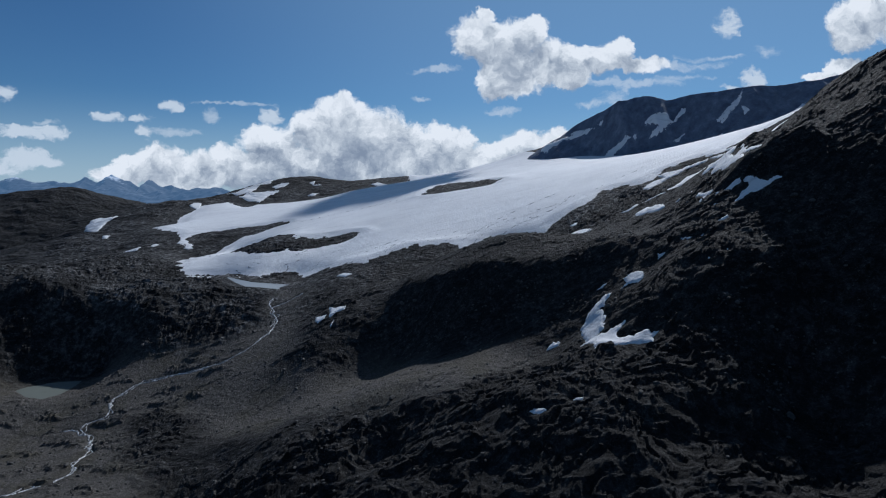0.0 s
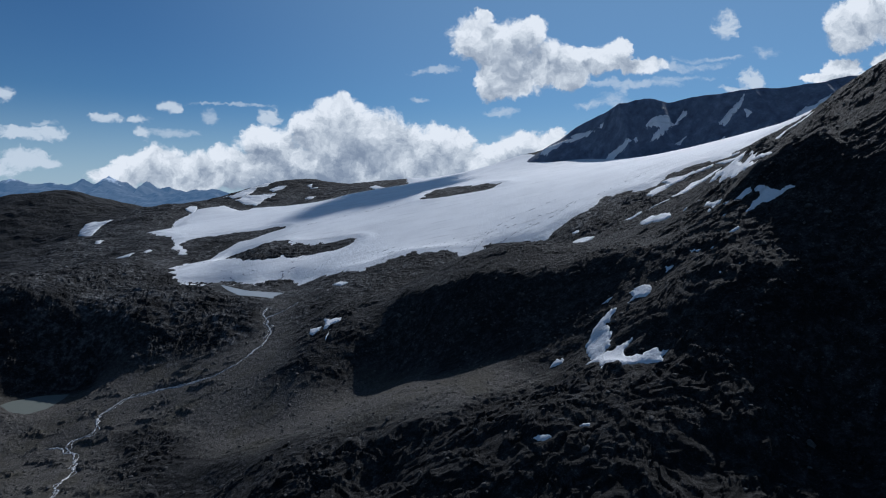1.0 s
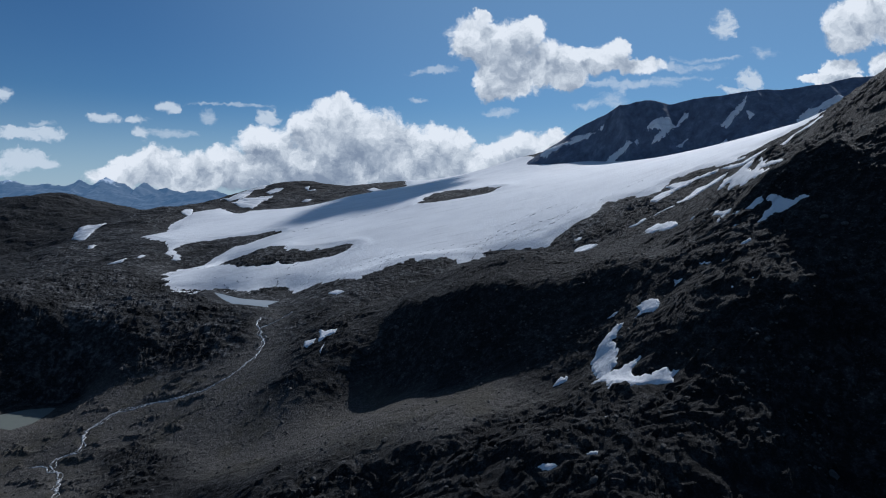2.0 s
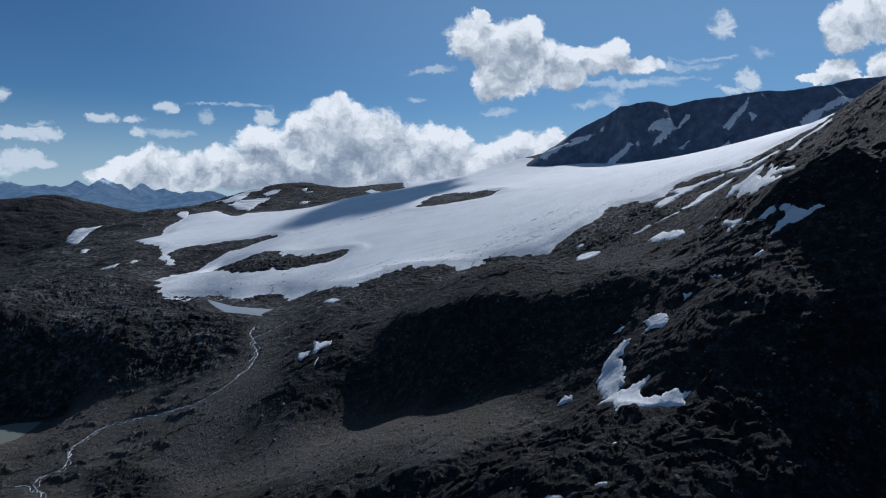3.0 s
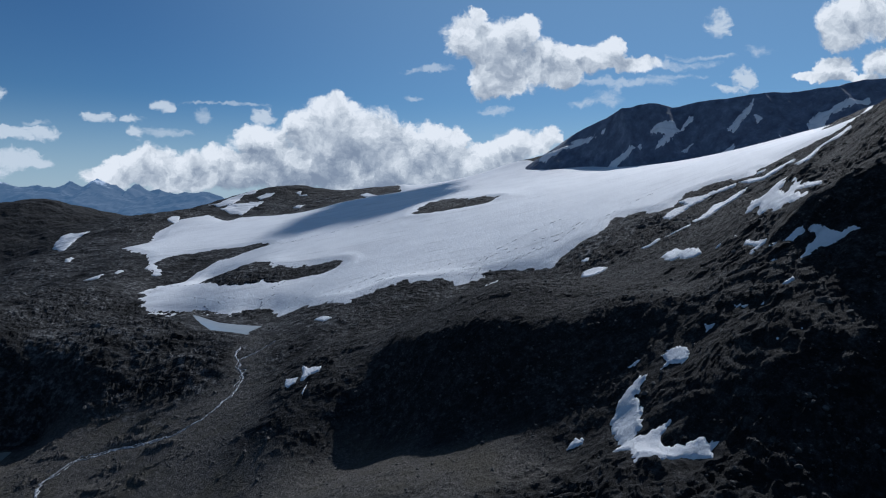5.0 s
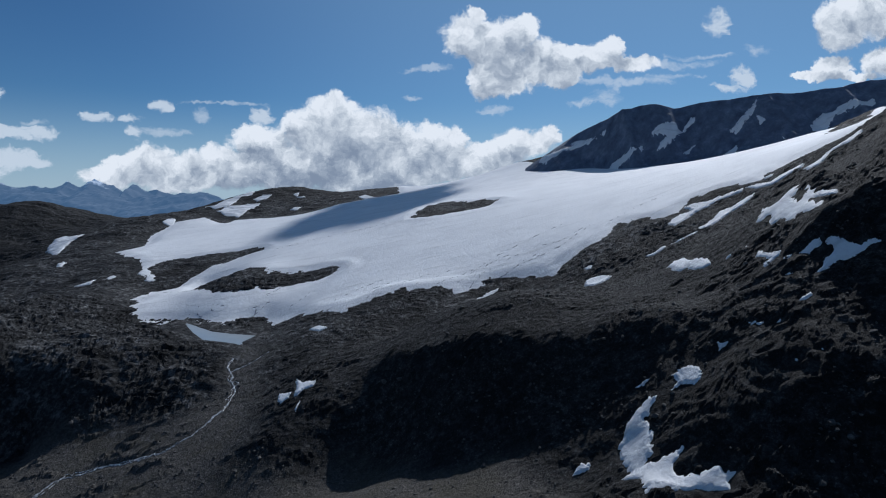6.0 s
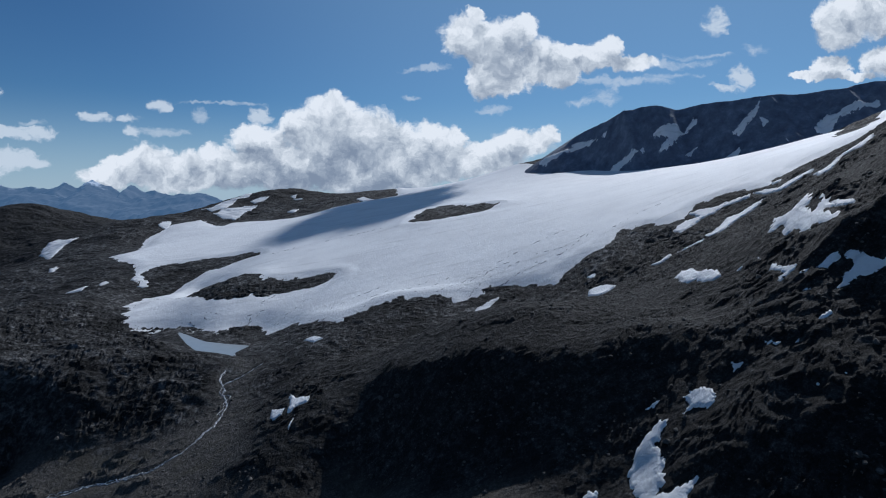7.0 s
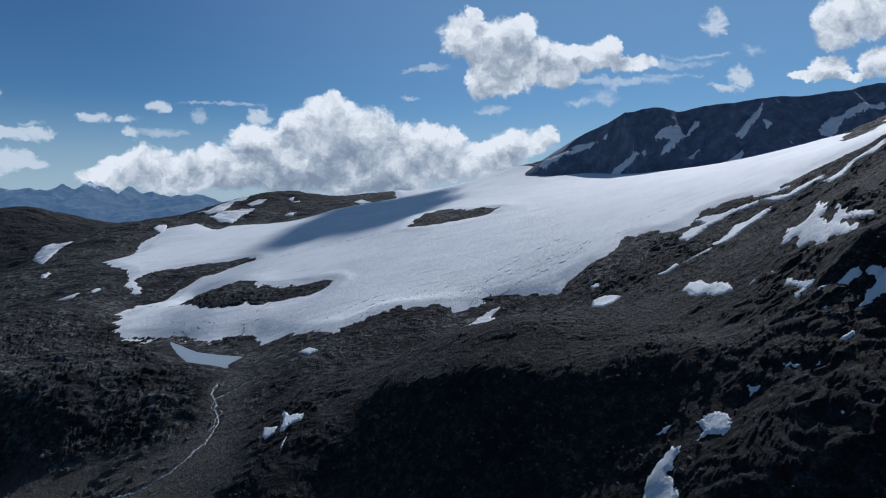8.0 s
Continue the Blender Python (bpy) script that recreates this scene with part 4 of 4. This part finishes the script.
def relief(x, y, gravel, calm, gd=None):
    """Outcrops, ledges and lumps of rock."""
    wx, wy = x + 6 * fbm(x / 25, y / 25, 3, 4), y + 6 * fbm(x / 25, y / 25, 3, 6)
    low, west, east = smooth(320, 265, y), smooth(-130, -170, x), smooth(90, 130, x) * smooth(430, 360, y)
    bluff = np.exp(-((x + 78) ** 2 + (y - 440) ** 2) / 1250.0)
    west = west * (0.3 + 0.7 * smooth(760, 600, y))
    rugged = np.maximum(np.maximum(low, 0.9 * west), np.maximum(np.maximum(0.72 * east, 0.30), 0.95 * bluff))
    near = smooth(60, 190, np.hypot(x, y + 150))
    crop = smooth(0.55 - 0.75 * rugged, 1.05 - 0.75 * rugged, 0.5 + 0.8 * fbm(wx / 36, wy / 17, 3, 25))
    u, v = 0.99 * wx - 0.1 * wy, 0.99 * wy + 0.1 * wx
    turn_ = 0.5 * fbm(x / 30, y / 30, 2, 35)
    p, q = u + turn_ * v * 0.3, v - turn_ * u * 0.3
    course = v / 10.5 + 1.1 * fbm(wx / 34, wy / 34, 3, 37)
    course = course - np.floor(course)
    ledge = 2.0 * (smooth(0.0, 0.16, course) - course) * (0.4 + 0.6 * smooth(-0.3, 0.4, fbm(u / 22, v / 14, 2, 39)))
    blocks = 0.6 + ledge + 0.6 * ridged(p / 21, q / 8, 3, 21, 0.5) + 0.75 * facets(p / 10, q / 6, 23) + 0.42 * facets(p / 5, q / 3.2, 27) + 0.12 * facets(p / 2.4, q / 1.7, 29)
    sparse = smooth(0.10, 0.55, fbm(wx / 26, wy / 11, 3, 47))
    mid = (0.14 + 0.86 * rugged) * crop * blocks * (1 - gravel * (1 - 0.9 * sparse))
    fine = 0.22 * fbm(x / 3.6, y / 2.8, 3, 31, 0.7)
    # slabs that run along the ice's margin
    d = -glacier_depth(x, y) if gd is None else -gd
    band = d / 9.0 + 1.3 * fbm(x / 45, y / 45, 3, 49)
    band = band - np.floor(band)
    slab = smooth(2, 14, d) * smooth(190, 90, d) * smooth(40, 130, x) * smooth(430, 500, y)
    slabs = slab * (0.4 + 0.6 * smooth(-0.3, 0.3, fbm(x / 24, y / 24, 2, 53))) * (2.4 * (smooth(0.0, 0.2, band) - band) + 0.4 * facets(p / 5, q / 5, 55))
    return (mid + slabs + fine * (1 - 0.55 * gravel)) * near * (1 - calm)


def bed(poly, seed=81, sway=2.0):
    """A line of the plan made smooth, a point about every metre."""
    p = np.array(poly).reshape(-1, 2)
    for _ in range(2):
        p = np.concatenate([p[:1], np.stack([0.75 * p[:-1] + 0.25 * p[1:], 0.25 * p[:-1] + 0.75 * p[1:]], 1).reshape(-1, 2), p[-1:]])
    s = np.concatenate([[0], np.cumsum(np.hypot(*np.diff(p, axis=0).T))])
    q = np.linspace(0, s[-1], int(s[-1] / 1.2) + 2)
    x, y = np.interp(q, s, p[:, 0]), np.interp(q, s, p[:, 1])
    return x + sway * fbm(x / 13, y / 13, 4, seed, 0.6), y + sway * fbm(x / 13, y / 13, 4, seed + 2, 0.6)


BEDS = [(bed(STREAM), 0.8), (bed(STREAM, 95, 3.4), 0.45), (bed(BROOK), 0.7), (bed(SIDE_BROOK), 0.7)]


def bed_distance(x, y):
    """Distance to the nearest stream, less its half width."""
    best = np.full(x.shape, 50.0)
    for (sx, sy), half in BEDS:
        zone = (x > sx.min() - 8) & (x < sx.max() + 8) & (y > sy.min() - 8) & (y < sy.max() + 8)
        px, py = x[zone], y[zone]
        if px.size:
            d = np.full(px.shape, 1e9)
            for k in range(0, len(sx), 2):
                d = np.minimum(d, (px - sx[k]) ** 2 + (py - sy[k]) ** 2)
            best[zone] = np.minimum(best[zone], np.sqrt(d) - half)
    return best


def gravel_at(x, y):
    return smooth(-14, 10, signed(GRAVEL, x, y) + 6 * fbm(x / 25, y / 25, 3, 51))


def plain_height(x, y, gravel, gd, shape=lowland):
    """The ground without its smaller relief."""
    far = smooth(2000, 3300, np.hypot(x, y))
    z = shape(x, y)
    return z + (30 - z) * far + ribs(x, y) * (1 - 0.75 * gravel) * (1 - 0.85 * smooth(-50, 5, gd))


def snow_cover(x, y):
    """1 under the snow patches, 0 away from them."""
    cover = np.zeros(x.shape)
    for poly in SNOW:
        px, py = np.array(poly[0::2]), np.array(poly[1::2])
        zone = (x > px.min() - 3) & (x < px.max() + 3) & (y > py.min() - 3) & (y < py.max() + 3)
        if zone.any():
            cover[zone] = np.maximum(cover[zone], smooth(-2.5, 0.8, signed(poly, x[zone], y[zone])))
    return cover


def ground_height(x, y):
    gravel, gd = gravel_at(x, y), glacier_depth(x, y)
    plain = plain_height(x, y, gravel, gd)
    z = plain + relief(x, y, gravel, 0.88 * snow_cover(x, y), gd)
    z = z - 6 * smooth(2, 20, gd) - 34 * smooth(20, 90, gd)
    bd = bed_distance(x, y)
    z = z + (plain - 0.55 - z) * smooth(2.2, 0.2, bd)
    for poly, level in ((POND, POND_Z), (LAKE, LAKE_Z)):
        d = signed(poly, x, y)
        z = z + (np.clip(z, level + 0.15, level + 0.35 + 0.10 * np.maximum(-d, 0)) - z) * smooth(-26, -6, d)
        z = z - 1.8 * smooth(-0.5, 3, d)
        bare = smooth(-75, -8, gd + 18 * fbm(x / 60, y / 60, 3, 91) + 110 * smooth(-60, -200, x))
    return z, gravel, bare * (0.25 + 0.75 * smooth(-0.25, 0.45, fbm(gd / 7, (x + y) / 60, 3, 93)))


def sheet(name, x, y, z, mat, keep=None, flat=False):
    """A mesh from a grid of places; keep: which corners belong to it."""
    ny, nx = x.shape
    idx = np.arange(nx * ny).reshape(ny, nx)
    quads = np.stack([idx[:-1, :-1], idx[:-1, 1:], idx[1:, 1:], idx[1:, :-1]], -1).reshape(-1, 4)
    co = np.stack([x, y, z], -1).reshape(-1, 3)
    if keep is not None:
        quads = quads[keep.reshape(-1)[quads].any(1)]
        used, quads = np.unique(quads, return_inverse=True)
        quads = quads.reshape(-1, 4)
        co = co[used]
    me = bpy.data.meshes.new(name)
    me.vertices.add(len(co))
    me.vertices.foreach_set("co", co.astype(np.float32).ravel())
    me.loops.add(len(quads) * 4)
    me.loops.foreach_set("vertex_index", quads.astype(np.int32).ravel())
    me.polygons.add(len(quads))
    me.polygons.foreach_set("loop_start", np.arange(0, len(quads) * 4, 4, dtype=np.int32))
    me.polygons.foreach_set("use_smooth", np.full(len(quads), not flat))
    me.update(calc_edges=True)
    me.materials.append(mat)
    return new(name, me)


# ---------------------------------------------------------------- ground: one sheet to the horizon, finest in the valley
turn = np.radians(np.concatenate([np.linspace(-180, -39, 60, endpoint=False), np.linspace(-39, 39, 900, endpoint=False), np.linspace(39, 180, 61)]))
rings = np.concatenate([np.linspace(2, 310, 40, endpoint=False), np.geomspace(310, 1900, 880, endpoint=False), np.geomspace(1900, 4900, 50)])
T, R = np.meshgrid(turn, rings)
X, Y = (R * np.sin(T)).astype(np.float32), (R * np.cos(T) - 150).astype(np.float32)
Z, GR, SC = ground_height(X, Y)
Z[1:-1, 1:-1] = 0.76 * Z[1:-1, 1:-1] + 0.06 * (Z[:-2, 1:-1] + Z[2:, 1:-1] + Z[1:-1, :-2] + Z[1:-1, 2:])       # frost rounds the sharpest edges
ground = tagged(sheet("ground", X, Y, Z, rock_mat, flat=True), "dark rocky mountain ground with gravel valley floor", "ground", kind="structure")
for key, values in (("gravel", GR), ("scoured", SC)):
    att = ground.data.attributes.new(key, "FLOAT", "POINT")
    att.data.foreach_set("value", values.astype(np.float32).ravel())

# ---------------------------------------------------------------- the mountain behind the glacier
mx, off = np.meshgrid(np.concatenate([np.linspace(CREST_X[0] + 1, 1000, 420), np.linspace(1006, 1690, 90)]), np.concatenate([np.linspace(-125, 6, 90), np.geomspace(8, 620, 40)]))
my = np.interp(mx, CREST_X, CREST_Y) + off
low = lowland(mx, my)
mz, face = massif(mx, my, low)
steep = smooth(-112, -70, off) * smooth(-4, -22, off)
mz = mz + steep * smooth(CREST_X[0], CREST_X[3], mx) * (1.5 * ridged(mx / 40, my / 60, 4, 201, 0.55) + 0.8 * facets(mx / 15, my / 12, 205) + 0.5 * facets(mx / 6, my / 6, 207)) + 0.6 * fbm(mx / 14, my / 14, 3, 209) * smooth(-90, -20, off)
mz = mz - 9 * smooth(-92, -122, off) - 14 * smooth(CREST_X[3], CREST_X[0], mx)
tagged(sheet("mountain", mx, my, mz, cliff_mat, flat=True), "dark blue-grey mountain with shaded cliffs above the glacier", "mountain")

# ---------------------------------------------------------------- far range, a backdrop
x, y = np.meshgrid(np.linspace(-4300, -500, 320), np.linspace(3100, 4560, 100))
rough = ridged(x / 520, y / 420, 6, 101, 0.55)
z = np.maximum(np.interp(x, RANGE_FAR_X, RANGE_FAR_Z) + 10 * rough - 0.55 * np.abs(y - 4300 - 40 * rough), np.interp(x, RANGE_NEAR_X, RANGE_NEAR_Z) + 8 * rough - 0.5 * np.abs(y - 3700 - 40 * rough))
z = np.maximum(z + 14 * ridged(x / 260, y / 210, 4, 111, 0.45) - 2, 0)
tagged(sheet("distant_mountains", x, y, z, range_mat, flat=True), "distant mountain range backdrop with snowy peaks and an added blue haze glow", "mountains", kind="structure")


# ---------------------------------------------------------------- glacier and snow
def membrane(z, free, rounds):
    """Lets the free heights of a grid settle between the fixed ones."""
    z = z.copy()
    free = free[1:-1, 1:-1]
    for _ in range(rounds):
        mean = 0.25 * (z[:-2, 1:-1] + z[2:, 1:-1] + z[1:-1, :-2] + z[1:-1, 2:])
        z[1:-1, 1:-1] = np.where(free, mean, z[1:-1, 1:-1])
    return z


def spread(z, shape, by):
    """A coarse grid of heights drawn out over a finer one."""
    fy, fx = np.minimum(np.arange(shape[0]) / by, z.shape[0] - 1.001), np.minimum(np.arange(shape[1]) / by, z.shape[1] - 1.001)
    j, i = fy.astype(int)[:, None], fx.astype(int)[None]
    v, u = fy[:, None] - j, fx[None] - i
    return (z[j, i] * (1 - u) + z[j, i + 1] * u) * (1 - v) + (z[j + 1, i] * (1 - u) + z[j + 1, i + 1] * u) * v


def drape(poly, thick, step, slope, depth=None, wobble=1.0):
    """A snow body laid on the ground: thick inside, running out under the rocks at its edge."""
    px, py = np.array(poly[0::2]), np.array(poly[1::2])
    m = 6 * step + 3
    x, y = np.meshgrid(np.arange(px.min() - m, px.max() + m, step), np.arange(py.min() - m, py.max() + m, step))
    d = depth(x, y) if depth else signed(poly, x, y)
    gd = d if depth else glacier_depth(x, y)
    d = d + wobble * fbm(x / (4 * step), y / (4 * step), 4, 61, 0.6)
    if not depth:
        d = d + 0.9 * np.abs(fbm(x / 5.0, y / 3.0, 3, 63, 0.6)) * np.clip(step / 0.4, 0.5, 5) - 0.3
    base = plain_height(x, y, gravel_at(x, y), gd, lowland if depth else land)
    if depth:
        # the ice spans the hollows of its bed like a stretched skin
        skin = spread(membrane(base[::4, ::4], gd[::4, ::4] > 6, 420), base.shape, 4)
        base = base + (skin - base) * smooth(0, 26, gd)
    return x, y, base + np.clip(slope * d, -6, thick) + 0.10 * fbm(x / 12, y / 12, 3, 71), d


x, y, z, d = drape(GLACIER, 2.0, 3.5, 0.16, glacier_depth, 3.0)
ice_x, ice_y, ice_z = x, y, z
glacier = tagged(sheet("glacier", x, y, z, snow_mat, (d > -10) & (y < 1950)), "wide sloping white glacier with faint crevasses and dirt streaks", "glacier", kind="structure")


def ice_height(px, py):
    """Height of the glacier's surface at places of the plan."""
    fx, fy = (px - ice_x[0, 0]) / 3.5, (py - ice_y[0, 0]) / 3.5
    i, j = np.clip(fx.astype(int), 0, ice_x.shape[1] - 2), np.clip(fy.astype(int), 0, ice_x.shape[0] - 2)
    u, v = fx - i, fy - j
    return (ice_z[j, i] * (1 - u) + ice_z[j, i + 1] * u) * (1 - v) + (ice_z[j + 1, i] * (1 - u) + ice_z[j + 1, i + 1] * u) * v


for k, line in enumerate(CREVASSES):
    lx, ly = np.array(line[0::2]), np.array(line[1::2])
    s = np.concatenate([[0], np.cumsum(np.hypot(np.diff(lx), np.diff(ly)))])
    q = np.linspace(0, s[-1], int(s[-1] / 0.8) + 4)
    cx, cy = np.interp(q, s, lx), np.interp(q, s, ly)
    cx, cy = cx + 1.2 * fbm(cx / 9, cy / 9, 3, 151 + k), cy + 1.2 * fbm(cx / 9, cy / 9, 3, 171 + k)
    tx, ty = np.gradient(cx), np.gradient(cy)
    n = np.hypot(tx, ty) + 1e-6
    wide = 0.75 * np.clip(-0.02 + 1.2 * fbm(q / 6, q * 0 + k, 3, 191), 0.02, 1.2)
    across = np.array([-1.0, -0.7, 0.7, 1.0])[:, None]
    x, y = cx - across * wide * ty / n, cy + across * wide * tx / n
    lip = 0.22 * (np.abs(across) < 0.9) - 0.35 * (np.abs(across) > 0.9)
    lip = np.where(wide > 0.06, lip, -0.6)
    ob = sheet("crevasse", x, y, ice_height(x, y) + lip, ice_mat)
    ob.parent = glacier
for poly in SNOW + [SNOW_TONGUE]:
    px, py = np.array(poly[0::2]), np.array(poly[1::2])
    size = max(np.ptp(px), np.ptp(py))
    step = float(np.clip(size / 70, 0.3, 4))
    x, y, z, d = drape(poly, 4.0 if py.mean() > 950 and px.mean() > 150 else 0.8 if size < 22 else 1.1, step, 0.8, wobble=0.014 * size + 0.4)
    kind = "small white fleck of old snow" if size < 14 else "white patch of old snow" if size < 45 else "broad white field of old snow"
    tagged(sheet("snow_patch", x, y, z, snow_mat, d > -2.5), kind + " lying on dark rock", "snow", group="snow patches")

# ---------------------------------------------------------------- water
for name, poly, level, mat in (("pond", POND, POND_Z, pond_mat), ("lake", LAKE, LAKE_Z, lake_mat)):
    px, py = np.array(poly[0::2]), np.array(poly[1::2])
    x, y = np.meshgrid(np.linspace(px.min() - 8, px.max() + 8, 90), np.linspace(py.min() - 8, py.max() + 8, 90))
    tagged(sheet(name, x, y, x * 0 + level, mat, signed(poly, x, y) > -3), "still grey-green meltwater", "water", kind="structure")
for ((sx, sy), half), label in zip(BEDS, ("white meltwater stream winding over gravel", "narrow braided strand of the white meltwater stream", "thin meltwater brook joining the stream", "thin side channel of the stream")):
    tx, ty = np.gradient(sx), np.gradient(sy)
    n = np.hypot(tx, ty) + 1e-6
    wide = half * np.clip(0.3 + 1.3 * np.abs(fbm(sx / 9, sy / 9, 3, 121, 0.6)), 0.25, 1.6)
    across = np.linspace(-1, 1, 7)[:, None]
    x, y = sx - across * wide * ty / n, sy + across * wide * tx / n
    z = plain_height(x, y, gravel_at(x, y), glacier_depth(x, y)) - 0.12 - 0.25 * across ** 2 + 0.10 * fbm(x / 1.5, y / 1.5, 2, 131)
    tagged(sheet("stream", x, y, z, torrent_mat), label, "stream", kind="structure")


# ---------------------------------------------------------------- cloud that shades the upper glacier
def cloud():
    bm = bmesh.new()
    rnd = random.Random(5)
    for k in range(64):
        u, v = rnd.uniform(-1, 1), rnd.uniform(-1, 1)
        r = 55 * (1.15 - 0.6 * abs(u)) * rnd.uniform(0.7, 1.2)
        bmesh.ops.create_icosphere(bm, subdivisions=3, radius=1.0, matrix=Matrix.Translation((u * CLOUD_LONG, v * CLOUD_WIDE, rnd.uniform(-15, 40))) @ Matrix.Diagonal((r * 1.25, r, r * 0.6, 1)))
    for vert in bm.verts:
        vert.co += 9 * noise.noise_vector(vert.co / 45)
    me = bpy.data.meshes.new("cloud")
    bm.to_mesh(me)
    bm.free()
    me.materials.append(cloud_mat)
    for p in me.polygons:
        p.use_smooth = True
    return new("cloud", me)


CLOUD_LONG, CLOUD_WIDE = 175.0, 75.0
shade_at = Vector((-95, 1110, 170))
puff = tagged(cloud(), "white cumulus cloud drifting high above the glacier", "cloud")
puff.matrix_world = Matrix.Translation(shade_at + sun_way * 4000) @ pose(0, 0, 0, 0, 0, 96)


# ---------------------------------------------------------------- boulders
def stone_mesh(name, seed, cuts=1):
    """A broken block: a rounded lump cut by a few flat faces."""
    rnd = random.Random(seed)
    bm = bmesh.new()
    bmesh.ops.create_icosphere(bm, subdivisions=cuts + 1, radius=1.0)
    for _ in range(6):
        n = Vector((rnd.uniform(-1, 1), rnd.uniform(-1, 1), rnd.uniform(-0.6, 1))).normalized()
        lim = rnd.uniform(0.55, 0.8)
        for v in bm.verts:
            over = v.co.dot(n) - lim
            if over > 0:
                v.co -= n * over
    for v in bm.verts:
        v.co = Vector((v.co.x * 1.2, v.co.y * 0.9, v.co.z * 0.75)) + 0.05 * noise.noise_vector(v.co * 2 + Vector((seed, 0, 0)))
    me = bpy.data.meshes.new(name)
    bm.to_mesh(me)
    bm.free()
    me.materials.append(stone_mat)
    return me


rng = np.random.default_rng(4)
kinds = [stone_mesh("boulder", 20 + k, 1) for k in range(7)]


def scatter(count, x0, x1, y0, y1, keep):
    x, y = rng.uniform(x0, x1, count), rng.uniform(y0, y1, count)
    ok = (rng.random(count) < keep(x, y)) & (glacier_depth(x, y) < -3) & (signed(POND, x, y) < -3) & (signed(LAKE, x, y) < -3) & (bed_distance(x, y) > 1)
    for poly in SNOW:
        ok &= signed(poly, x, y) < -1
    return x[ok], y[ok], ground_height(x[ok], y[ok])[0]


def lumpy(x, y):
    return smooth(0.0, 0.8, fbm(x / 38, y / 38, 3, 141))


bx, by, bz = scatter(1500, -300, 230, 215, 470, lumpy)
for k in range(min(280, len(bx))):
    size = 0.6 + 1.2 * rng.random() ** 3
    ob = new("boulder", kinds[k % 7])
    ob.matrix_world = Matrix.Translation((bx[k], by[k], bz[k] + 0.15 * size)) @ pose(0, 0, 0, rng.uniform(-25, 25), rng.uniform(-25, 25), rng.uniform(0, 360)) @ Matrix.Diagonal((size, size, size, 1))
    tagged(ob, "angular grey boulder lying on rocky ground", "boulder", group="boulders on the slope")
# the stones that nobody could count
tri = stone_mesh("pebble", 77, 0)
pv = np.zeros(len(tri.vertices) * 3)
tri.vertices.foreach_get("co", pv)
pv = pv.reshape(-1, 3)
pf = np.array([p.vertices[:] for p in tri.polygons])
sx_, sy_, sz_ = scatter(40000, -360, 300, 205, 560, lambda x, y: 0.25 + 0.75 * lumpy(x, y))
n = len(sx_)
size = 0.2 + 0.8 * rng.random(n) ** 6
ang = rng.uniform(0, 6.283, n)
c_, s_ = np.cos(ang), np.sin(ang)
co = pv[None] * size[:, None, None] * rng.uniform(0.7, 1.3, (n, 1, 3))
co = np.stack([co[..., 0] * c_[:, None] - co[..., 1] * s_[:, None] + sx_[:, None], co[..., 0] * s_[:, None] + co[..., 1] * c_[:, None] + sy_[:, None], co[..., 2] + sz_[:, None] + 0.1 * size[:, None]], -1)
faces = (pf[None] + (np.arange(n) * len(pv))[:, None, None]).reshape(-1, 3)
me = bpy.data.meshes.new("stones")
me.from_pydata(co.reshape(-1, 3).tolist(), [], faces.tolist())
me.materials.append(stone_mat)
tagged(new("stones", me), "loose grey stones strewn over the slopes", "stones", kind="stuff")
